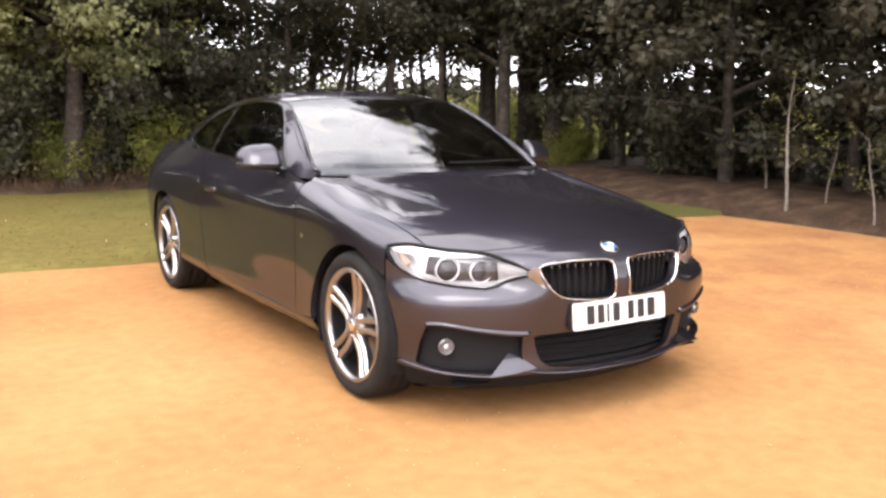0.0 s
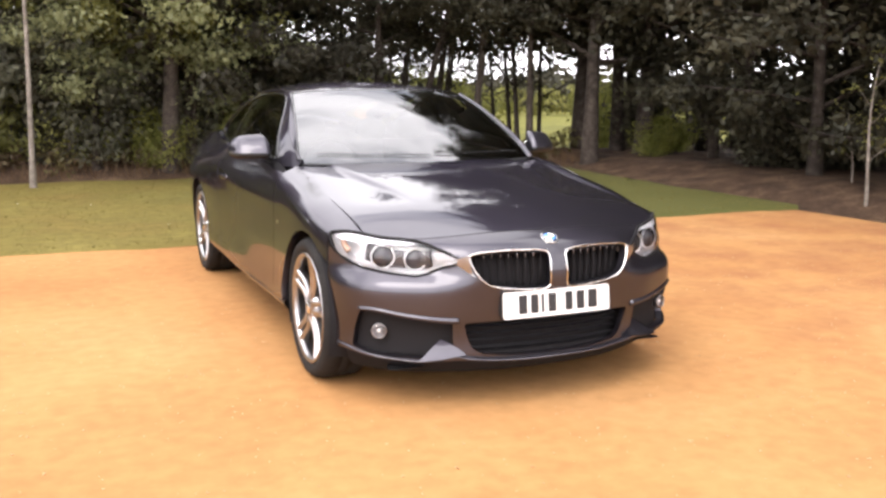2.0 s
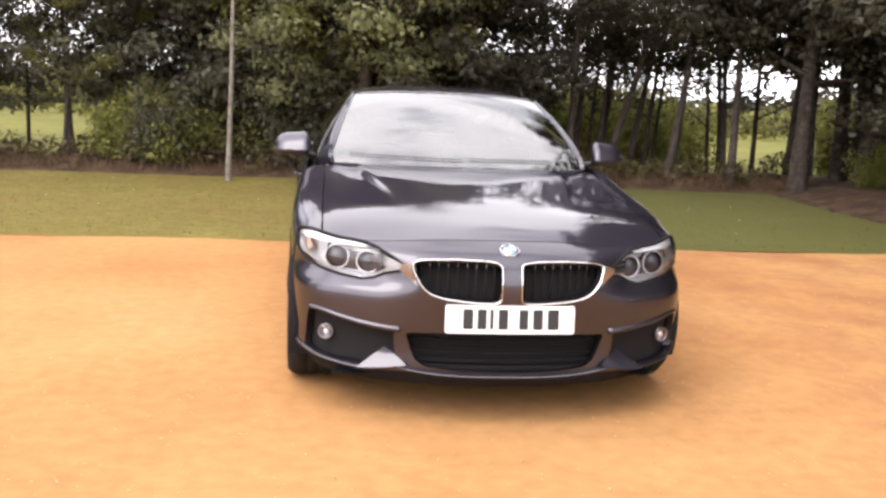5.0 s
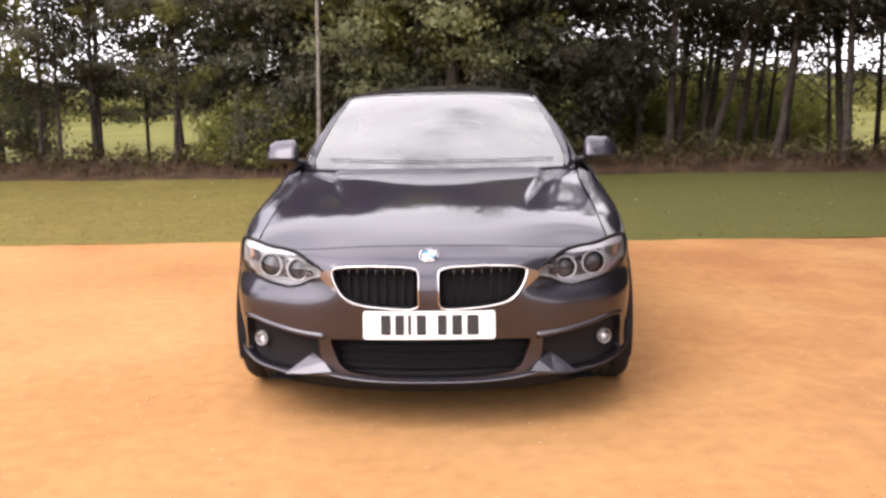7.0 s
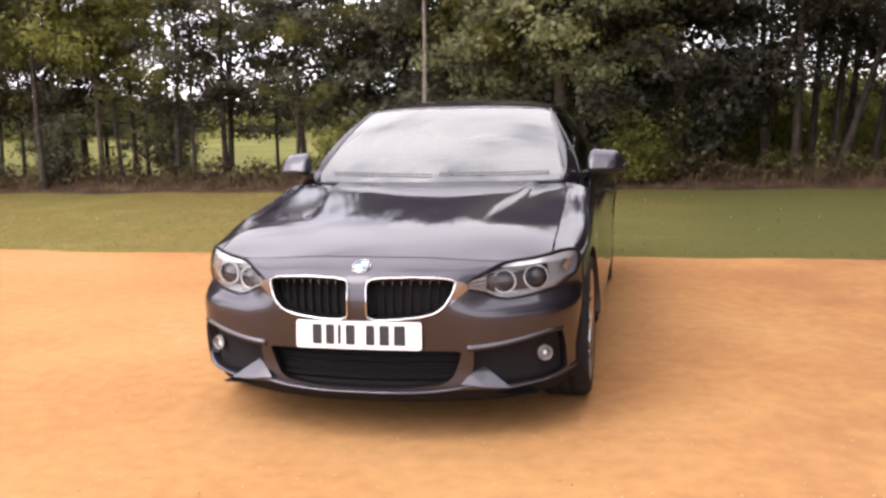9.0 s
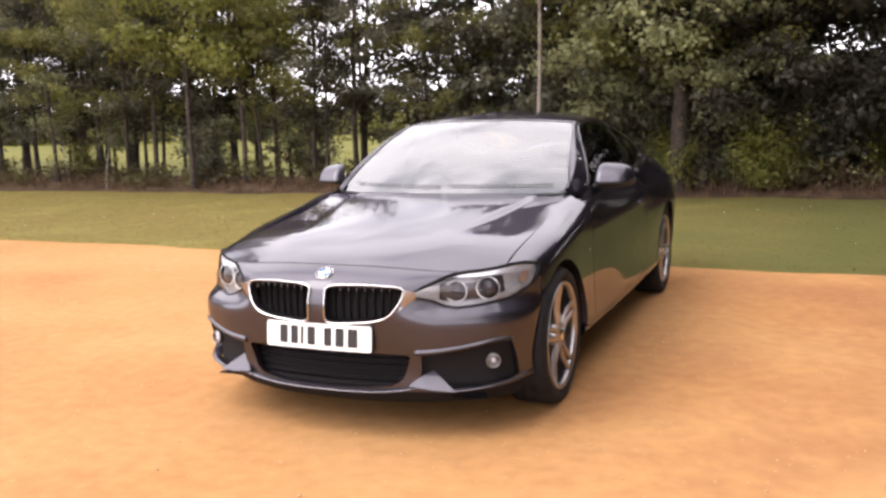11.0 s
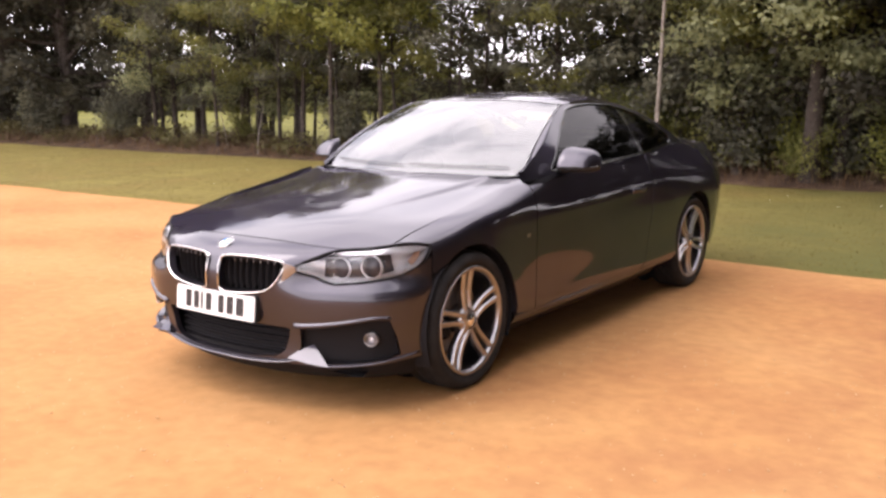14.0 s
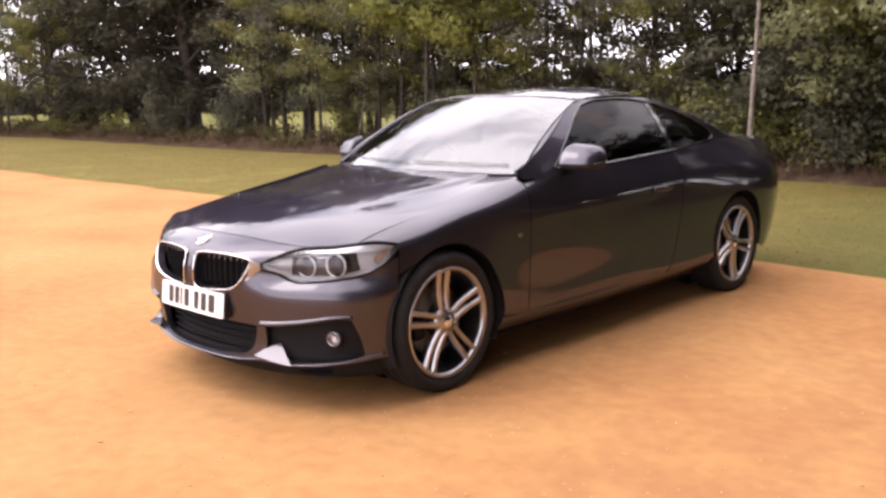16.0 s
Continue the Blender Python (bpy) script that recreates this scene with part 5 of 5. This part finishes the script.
# ---- car: headlamps ----
for sgn in (1, -1):
    def flip_fn(fn):
        return lambda u, v: fn(u, v) * (sgn, 1, 1)
    uv = lamp_uv(-0.003)
    ring_uv = np.array(dense(lamp_uv(.003), .02))
    deep_uv = ring_uv.copy()
    deep_uv[:, 1] = np.clip(deep_uv[:, 1], .595, .715)
    lamp = panel("headlamp", flip_fn(set_back(.080)), [tuple(q) for q in deep_uv], LAMP_BACK, car, step=0.03, flange=0, label="clear headlamp with twin ringed projectors and amber corner")[0]
    rim_a = set_back(.006)(ring_uv[:, 0], ring_uv[:, 1]) * (sgn, 1, 1)
    rim_a[:, 2] -= .003
    rim_b = set_back(.081)(deep_uv[:, 0], deep_uv[:, 1]) * (sgn, 1, 1)
    n_r = len(ring_uv)
    part_mesh("housing", mesh_from("housing", list(rim_a) + list(rim_b), [(i, (i + 1) % n_r, n_r + (i + 1) % n_r, n_r + i) for i in range(n_r)], LAMP_BACK), lamp)
    panel("lens", flip_fn(nose), uv, LAMP_GLASS, lamp, step=0.022, flange=0.004)
    seal_uv = np.array(dense(lamp_uv(.0005), .018))
    strip("lamp_seal", flip_fn(set_back(.002))(seal_uv[:, 0], seal_uv[:, 1]), np.tile([0, 1, .3], (len(seal_uv), 1)), .014, np.where(seal_uv[:, 1] > .66, .015, .008), LINING, lamp, closed=True)
    # dark floor between the projectors
    fl = smooth_line([(.56, .628), (.64, .622), (.74, .628), (.84, .640), (.92, .655)], 24)
    strip("bezel", set_back(.070)(fl[:, 0] * sgn, fl[:, 1]), np.tile([0, 0, 1], (24, 1)), .085, .012, LAMP_GREY, lamp)
    # bright brow along the upper edge, floor strip below
    brow = smooth_line([(.60, .714), (.66, .731), (.76, .737), (.88, .737), (.98, .737), (1.05, .737), (1.08, .733)], 30)
    brow_low = smooth_line([(1.083, .722), (1.05, .709), (.98, .700), (.88, .700), (.78, .706), (.70, .708), (.63, .708)], 28)
    panel("brow", flip_fn(lambda u, v: set_back(.010)(u, v) - np.stack([0 * u, 0 * u, 0 * u + .002], 1)), [tuple(q) for q in brow] + [tuple(q) for q in brow_low], LAMP_SILVER, lamp, step=.018, flange=.012)
    low = smooth_line(nose_xz([(.44, .627), (.50, .614), (.54, .592), (.58, .584), (.66, .590)]) + [(.90, .607), (.965, .624), (1.015, .649), (1.052, .678), (1.078, .71)], 40)
    strip("lower_trim", set_back(.022)(low[:, 0] * sgn, low[:, 1]), np.tile([0, 1, .45], (40, 1)), .012, .004, LAMP_SILVER, lamp)
    for k in range(3):
        fin = smooth_line([(nose_u(x, z), z) for x, z in ((.415, .630 + k * .009), (.46, .632 + k * .014), (.515, .636 + k * .017))], 10)
        strip("fin", set_back(.02)(fin[:, 0] * sgn, fin[:, 1]), np.tile([0, 1, 0], (10, 1)), .03, .0045, CHROME, lamp)
    for cx, cy, cz, r in ((.556, -.552, .632, .044), (.680, -.492, .642, .047)):
        c, ax = Vector((sgn * cx, cy, cz)), Vector((sgn * .22, -1, .02)).normalized()
        proj = lathe("projector", [(r * .98, -.05), (r * .98, -.004), (r * .95, .001), (r * .90, -.004), (r * .88, -.02)], c, ax, LAMP_GREY, lamp)
        lathe("ring", [(r * 1.10, -.006), (r * 1.09, .004), (r * 1.05, .006), (r * 1.00, .004), (r * .99, -.006)], c, ax, RING_WHITE, proj)
        lathe("projector_lens", [(r * .90, -.020), (r * .74, -.006), (r * .45, .004), (.0005, .007)], c, ax, LAMP_DARK, proj)
    amb = smooth_line([(1.0, .652), (1.035, .678), (1.052, .71)], 10)
    strip("indicator", set_back(.040)(amb[:, 0] * sgn, amb[:, 1]), np.tile([sgn * 1.0, 1, 0], (10, 1)), .028, .010, ORANGE, lamp)

# ---- car: greenhouse ----
XB = spline([(.66, .690), (.8, .735), (.95, .778), (1.2, .802), (1.6, .808), (2.0, .806), (2.4, .785), (2.75, .745), (3.2, .675)])
XT = spline([(.66, .45), (1.2, .535), (1.42, .562), (1.7, .590), (2.1, .592), (2.5, .565), (2.8, .53), (3.2, .47)])
ZT = spline([(.66, .945), (.80, 1.010), (1.1, 1.168), (1.33, 1.282), (1.45, 1.314), (1.7, 1.334), (1.95, 1.329), (2.2, 1.296), (2.5, 1.225), (2.8, 1.126), (3.05, 1.045), (3.2, 1.015)])


def green(u, v):
    """Side of the greenhouse: u is y, v is z."""
    k = (v - .95) / .36
    x = XB(u)[:, 0] * (1 - k) + XT(u)[:, 0] * k + .028 * np.clip(4 * k * (1 - k), -1, 1)
    return np.stack([x, u, v], 1)


WIN = [(.93, .962), (1.10, 1.092), (1.27, 1.207), (1.42, 1.284), (1.55, 1.306), (1.75, 1.314), (1.95, 1.306), (2.15, 1.277), (2.35, 1.230), (2.56, 1.168), (2.74, 1.090), (2.775, 1.052), (2.73, 1.030), (2.3, 1.004), (1.9, .985), (1.4, .964), (1.1, .956)]
frame_top = [(y, float(ZT(y)[0, 0])) for y in (.70, .80, .95, 1.1, 1.22, 1.33, 1.40, 1.5, 1.6, 1.8, 2.0, 2.2, 2.4, 2.6, 2.8, 3.0, 3.12)]
frame_low = [(3.12, .985), (2.8, .99), (2.4, .985), (2.0, .968), (1.5, .945), (1.1, .935), (.85, .925), (.72, .92)]
panel("roof_side", green, frame_top + frame_low, PAINT, car, holes=[rounded(WIN, .03, 4)], step=0.03, mirror=True, flange=0.02)
door_win = [(.93, .962), (1.10, 1.092), (1.27, 1.207), (1.42, 1.284), (1.55, 1.306), (1.75, 1.314), (1.95, 1.306), (2.05, 1.293), (2.09, .993), (1.9, .985), (1.4, .964), (1.1, .956)]
quarter_win = [(2.10, 1.285), (2.15, 1.277), (2.35, 1.230), (2.56, 1.168), (2.74, 1.090), (2.775, 1.052), (2.73, 1.030), (2.3, 1.004), (2.13, .996)]
for nm, w in (("door_window", door_win), ("quarter_window", quarter_win)):
    for g in panel(nm, green, rounded(w, .015, 3), SIDE_GLASS, car, step=0.05, flange=0, lift=-.006, mirror=True, label="tinted side window"):
        g.visible_shadow = False
panel("window_pillar", green, [(2.05, 1.293), (2.10, 1.285), (2.135, .996), (2.085, .993)], GLOSS_BLACK, car, step=0.04, lift=-.004, mirror=True)
wl_path = dense(rounded(WIN, .03, 4), .03)
wp = green(np.array([p[0] for p in wl_path]), np.array([p[1] for p in wl_path]))
strip("window_trim", wp, np.tile([1, 0, .35], (len(wp), 1)), .010, .014, GLOSS_BLACK, car, mirror=True, closed=True)


def screen(u, v):
    """Windscreen: u -1 to 1 across, v 0 to 1 up."""
    u, v = np.asarray(u, float), np.asarray(v, float)
    k = np.abs(u)
    b = np.stack([.708 * u, .575 + .19 * k ** 2 - .02 * k ** 5, .953 + .004 * k ** 2], 1)
    t = np.stack([.560 * u, 1.325 + .13 * k ** 2 - .03 * k ** 5, 1.340 - .014 * k ** 2 - .014 * k ** 5], 1)
    p = b * (1 - v)[:, None] + t * v[:, None]
    p[:, 2] += .030 * 4 * v * (1 - v)
    p[:, 1] -= .012 * 4 * v * (1 - v)
    return p


def screen_uv(u, v):
    return screen(u / .65, v / .85)


for g in panel("windscreen", screen_uv, rounded([(-.640, -.025), (.640, -.025), (.640, .845), (-.640, .845)], .02), SCREEN_GLASS, car, step=0.035, flange=0, label="windscreen reflecting the bright cloudy sky"):
    g.visible_shadow = False
seal = np.linspace(-.985, .985, 40)
strip("screen_seal", screen(seal, np.full(40, -.030)), np.tile([0, 1, .3], (40, 1)), .022, .004, BLACK, car)
strip("screen_header", screen(seal, np.full(40, .995)), np.tile([0, 1, .3], (40, 1)), .03, .008, GLOSS_BLACK, car)
edge_v = np.linspace(.0, .99, 30)
strip("pillar_trim", screen(np.full(30, .992), edge_v), np.tile([1, -.2, .2], (30, 1)), .012, .012, GLOSS_BLACK, car, mirror=True)


def pillar(u, v):
    """u: 0 at the screen, .1 at the side frame; v: 0 to .85 up the pillar."""
    w, k = u / .1, v / .85
    a = screen(np.full(len(u), 1.0), k)
    y = .70 + .73 * k
    b = green(y, ZT(y)[:, 0])
    p = a * (1 - w)[:, None] + b * w[:, None]
    return p + np.stack([.010 * np.sin(w * np.pi), 0 * u, .008 * np.sin(w * np.pi)], 1)


panel("windscreen_pillar", pillar, [(-.002, 0), (.103, 0), (.103, .86), (-.002, .86)], PAINT, car, step=0.025, flange=.004, mirror=True)
# cowl between bonnet and screen, wipers
panel("cowl", lambda u, v: np.stack([u, v, .925 + .03 * (v - .55)], 1), [(-.70, .72), (-.45, .60), (0, .54), (.45, .60), (.70, .72), (.6, .80), (0, .66), (-.6, .80)], BLACK, car, step=0.06, flange=0)
for x0, x1 in ((.0, -.62), (.64, .04)):
    wpth = [screen(np.array([x / .72]), np.array([.052 + .0012 * k]))[0] + (0, -.006, .007) for k, x in enumerate(np.linspace(x0, x1, 12))]
    strip("wiper", wpth, np.tile([0, 1, .4], (12, 1)), .005, .005, BLACK, car)

ZC = spline([(1.325, 1.340), (1.5, 1.366), (1.75, 1.386), (2.0, 1.388), (2.25, 1.372), (2.5, 1.333), (2.75, 1.270), (3.0, 1.180), (3.2, 1.085)])


def roof(u, v):
    """u: across as a share of .60, v: y."""
    k = np.clip(np.abs(u) / .60, 0, 1)
    xt, zt, zc = XT(v)[:, 0], ZT(v)[:, 0], ZC(v)[:, 0]
    return np.stack([u / .60 * xt, v, zt + (zc - zt) * (1 - k ** 2.4)], 1)


rf = [(0, 1.328), (.25, 1.34), (.45, 1.368), (.55, 1.395), (.598, 1.43), (.598, 2.0), (.598, 2.56), (.3, 2.585), (0, 2.59)]
panel("roof", roof, rf + [(-x, y) for x, y in rf[-2:0:-1]], PAINT, car, step=0.04)
rw = [(0, 2.60), (.3, 2.595), (.56, 2.575), (.56, 3.10), (.3, 3.17), (0, 3.18)]
panel("rear_window", roof, rw + [(-x, y) for x, y in rw[-2:0:-1]], SIDE_GLASS, car, step=0.06, flange=0)[0].visible_shadow = False
panel("rear_pillar", roof, [(.563, 2.575), (.598, 2.57), (.598, 3.15), (.563, 3.10)], PAINT, car, step=0.05, mirror=True)

# ---- car: mirrors, handles, side badges ----
for sgn in (1, -1):
    bm = bmesh.new()
    bmesh.ops.create_uvsphere(bm, u_segments=28, v_segments=18, radius=1.0)
    for v in bm.verts:
        x, y, z = v.co
        s = 1 + .12 * x
        x2 = .915 + .104 * (abs(x) ** .5) * (1 if x > 0 else -1)
        z2 = .992 + (.094 * abs(z) ** .8 * (1 - .16 * y) if z > 0 else -.034 * abs(z) ** .6) * (1.0 - .30 * max(x, -.6) * (1 if z > 0 else .3))
        y2 = .985 + (.085 if y < 0 else .035) * y * (1 - .1 * x) + .045 * x + .055 * max(z, 0)
        v.co = (sgn * x2, y2, z2)
    if sgn < 0:
        bmesh.ops.reverse_faces(bm, faces=bm.faces)
    shell = bm.copy()
    bmesh.ops.delete(bm, geom=[q for q in bm.faces if q.calc_center_median().z < .990], context="FACES")
    bmesh.ops.delete(shell, geom=[q for q in shell.faces if q.calc_center_median().z >= .990], context="FACES")
    mirror = part("wing_mirror", bm, PAINT, car, "body-coloured door mirror on a black foot", True)
    part("mirror_shell", shell, BLACK, mirror, "black plastic lower shell", True)
    ball("mirror_glass", (sgn * .915, 1.018, 1.008), (.088, .006, .038), CHROME, mirror)
    foot = smooth_line([(sgn * .79, 1.02, .955), (sgn * .84, 1.0, .968), (sgn * .90, .985, .975)], 8)
    strip("foot", foot, np.tile([0, 1, 0], (8, 1)), .07, np.linspace(.035, .025, 8), BLACK, mirror)
    ind = smooth_line([(sgn * 1.020, 1.01, .993), (sgn * .992, .950, .993), (sgn * .93, .908, .993), (sgn * .86, .898, .993)], 14)
    strip("indicator_strip", ind, np.tile([0, 0, 1], (14, 1)), .007, .007, GLOSS_BLACK, mirror)
    hp = body(np.linspace(1.72, 1.93, 12), q_where(np.linspace(1.72, 1.93, 12), np.full(12, .79), 1, 3.3, 8))
    hp[:, 0] += .021 + .014 * np.sin(np.linspace(0, np.pi, 12))
    hp[:, 0] *= sgn
    strip("door_handle", hp, np.tile([0, .0, 1], (12, 1)), .030, .014, PAINT, car)
    for k, m in enumerate((ALLOY, ALLOY, DISC)):
        yb = .487 + k * .012
        bp = body(np.array([yb, yb + .009, yb + .012, yb + .003]), q_where(np.full(4, yb), np.array([.660, .660, .680, .680]), 1, 3.3, 8)) + (.003, 0, 0)
        part_mesh("side_badge", mesh_from("side_badge", [(sgn * a[0], a[1], a[2]) for a in bp], [(0, 1, 2, 3) if sgn > 0 else (3, 2, 1, 0)], m, False), car)

# ---- car: inside, underside ----
panel("inner_lining", lambda u, v: side_fn(u, v) - (.05, 0, 0), [(.5, 3.9 * QK), (3.6, 3.6 * QK)] + side_uv([(3.6, .30), (3.20, .30)]) + side_uv([(3.19, .74), (2.43, .74), (2.42, .27), (.42, .26), (.41, .72)]), LINING, car, step=0.08, flange=0, mirror=True)
panel("underbody", lambda u, v: np.stack([u, v, .175 + 0 * u], 1), rounded([(-.70, -.60), (.70, -.60), (.60, -.3), (.60, .34), (.80, .36), (.80, 2.4), (.60, 2.45), (.60, 3.2), (.62, 3.7), (-.62, 3.7), (-.60, 3.2), (-.60, 2.45), (-.80, 2.4), (-.80, .36), (-.60, .34), (-.60, -.3)], .02), LINING, car, step=0.15, flange=0)
for yc in AXLES:
    for sgn in (1, -1):
        v, f = [], []
        for i, a in enumerate(np.linspace(-25, 205, 30)):
            for x, k in ((.875, .002), (.80, .015), (.58, .015), (.56, -.10)):
                v.append((sgn * x, yc + (R_ARCH + k) * math.cos(radians(a)), WHEEL_Z + .005 + (R_ARCH + k) * math.sin(radians(a))))
            if i:
                for j in range(3):
                    f.append((i * 4 + j - 4, i * 4 + j - 3, i * 4 + j + 1, i * 4 + j))
        part_mesh("arch_liner", mesh_from("arch_liner", v, f, LINING), car)
        lathe("well_plate", [(.0005, 0), (.40, 0)], (sgn * .57, yc, WHEEL_Z + .08), (sgn, 0, 0), LINING, car)
panel("floor_pan", lambda u, v: np.stack([u, v, .30 + 0 * u], 1), [(-.78, .35), (.78, .35), (.78, 2.5), (-.78, 2.5)], LINING, car, step=0.3, flange=0)


def dash_fn(u, v):
    return np.stack([u, .66 + v * .42 + .06 * (np.abs(u) / .7) ** 2, .945 - .0 * v - .35 * np.maximum(v - .75, 0) - .02 * (np.abs(u) / .7) ** 2], 1)


panel("dashboard", dash_fn, [(-.68, 0), (.68, 0), (.70, 1.1), (-.70, 1.1)], CLOTH, car, step=0.08, flange=0.0)
st = [(.36 + .185 * math.cos(a) * 1.0, 1.22 + .06 * math.sin(a), .86 + .175 * math.sin(a)) for a in np.linspace(0, 2 * math.pi, 28, endpoint=False)]
st = [(-x, y, z) for x, y, z in st]
steer = strip("steering_wheel", st, np.tile([0, -1, .35], (28, 1)), .03, .028, CLOTH, car, closed=True)[0]
ball("steering_hub", (-.36, 1.20, .85), (.075, .035, .06), CLOTH, steer)
for sgn in (1, -1):
    for yr, zr in ((1.55, 0), (2.35, -.04)):
        bm = bmesh.new()
        bmesh.ops.create_cube(bm, size=1.0)
        bmesh.ops.subdivide_edges(bm, edges=bm.edges, cuts=4, use_grid_fill=True)
        for v in bm.verts:
            k = v.co.z
            x, y, z = v.co.x * (.50 - .10 * max(k, 0)), v.co.y * .14, k * .58
            r = 1 - .5 * (abs(v.co.x) * 2) ** 4 * .3
            v.co = (sgn * .36 + x, yr + y * r + .30 * k * .7, .72 + z + zr)
        seat = part("seat", bm, CLOTH, car, "dark leather seat", True)
        ball("headrest", (sgn * .36, yr + .245, 1.085 + zr), (.125, .05, .085), CLOTH, seat)
        ball("cushion", (sgn * .36, yr - .22, .50 + zr), (.26, .30, .10), CLOTH, seat)
ball("rear_view_mirror", (0, 1.20, 1.235), (.12, .02, .035), GLOSS_BLACK, car)

# ---- car: wheels ----
RIM_R, TYRE_R = .252, .330


def make_wheel(sgn, yc, phase, x_face):
    """A wheel at its axle; the face looks to the side sgn."""
    c, ax = (sgn * x_face, yc, WHEEL_Z), (sgn, 0, 0)
    wheel = lathe("wheel", [(RIM_R - .018, -.17), (RIM_R - .012, -.03), (RIM_R - .020, -.012), (RIM_R - .008, .002), (RIM_R + .004, .006), (RIM_R + .007, 0), (RIM_R + .003, -.012), (RIM_R - .006, -.02), (RIM_R - .006, -.18)], c, ax, ALLOY, car, "five twin-spoke alloy wheel with black tyre", 64)
    lathe("tyre", [(RIM_R + .002, -.008), (RIM_R + .012, .002), (RIM_R + .035, .010), (RIM_R + .055, .008), (TYRE_R - .010, -.006), (TYRE_R - .002, -.022), (TYRE_R, -.045), (TYRE_R, -.075), (TYRE_R - .004, -.078), (TYRE_R - .004, -.084), (TYRE_R, -.087), (TYRE_R, -.125), (TYRE_R - .004, -.128), (TYRE_R - .004, -.134), (TYRE_R, -.137), (TYRE_R - .002, -.185), (TYRE_R - .015, -.21), (RIM_R + .04, -.22), (RIM_R, -.21)], c, ax, RUBBER, wheel, seg=72)
    lathe("brake_disc", [(.07, -.085), (.165, -.085), (.165, -.105), (.07, -.105)], c, ax, DISC, wheel)
    lathe("hub", [(.001, .000), (.030, -.002), (.034, -.006), (.058, -.012), (.070, -.020), (.074, -.05), (.06, -.09)], c, ax, ALLOY, wheel)
    lathe("centre_cap", [(.0005, .003), (.024, .002), (.028, -.002)], c, ax, CHROME, wheel)

    def at(r, ang, h):
        a = radians(ang)
        return (sgn * (x_face + h), yc + r * math.cos(a) * sgn * 1.0, WHEEL_Z + r * math.sin(a))
    for k in range(5):
        for s in (-1, 1):
            base = phase + 72 * k
            v, f = [], []
            for i, u in enumerate(np.linspace(0, 1, 9)):
                r = .046 + u * (RIM_R - .050)
                a = base + s * math.degrees(math.asin((.019 + .010 * u) / r))
                half_w = math.degrees((.0152 - .0010 * u + .03 * max(0, u - .85)) / r)
                top = -.006 - .016 * math.sin(math.pi * min(u * 1.1, 1)) * .8 + .004 * u
                v += [at(r, a - half_w, top - .010), at(r, a - half_w * .55, top), at(r, a + half_w * .55, top), at(r, a + half_w, top - .010), at(r, a + half_w * .9, top - .040), at(r, a - half_w * .9, top - .040)]
                if i:
                    for j in range(6):
                        q = (i * 6 - 6 + j, i * 6 - 6 + (j + 1) % 6, i * 6 + (j + 1) % 6, i * 6 + j)
                        f.append(q)
            bm = bmesh.new()
            bv = [bm.verts.new(p) for p in v]
            for q in f:
                bm.faces.new([bv[i] for i in q])
            bmesh.ops.recalc_face_normals(bm, faces=bm.faces)
            part("spoke", bm, ALLOY, wheel, smooth=False)
        ball("bolt", at(.052, phase + 72 * k + 36, -.010), (.008, .008, .008), DISC, wheel, seg=8)
    cal = strip("brake_caliper", [at(.135, a, -.075) for a in range(150, 214, 8)], np.array([np.array(at(.2, a, 0)) - np.array(at(.1, a, 0)) for a in range(150, 214, 8)]), .07, .06, LINING, wheel)


make_wheel(1, 0.0, 95, .874)
make_wheel(-1, 0.0, 80, .874)
make_wheel(1, 2.81, 60, .888)
make_wheel(-1, 2.81, 70, .888)
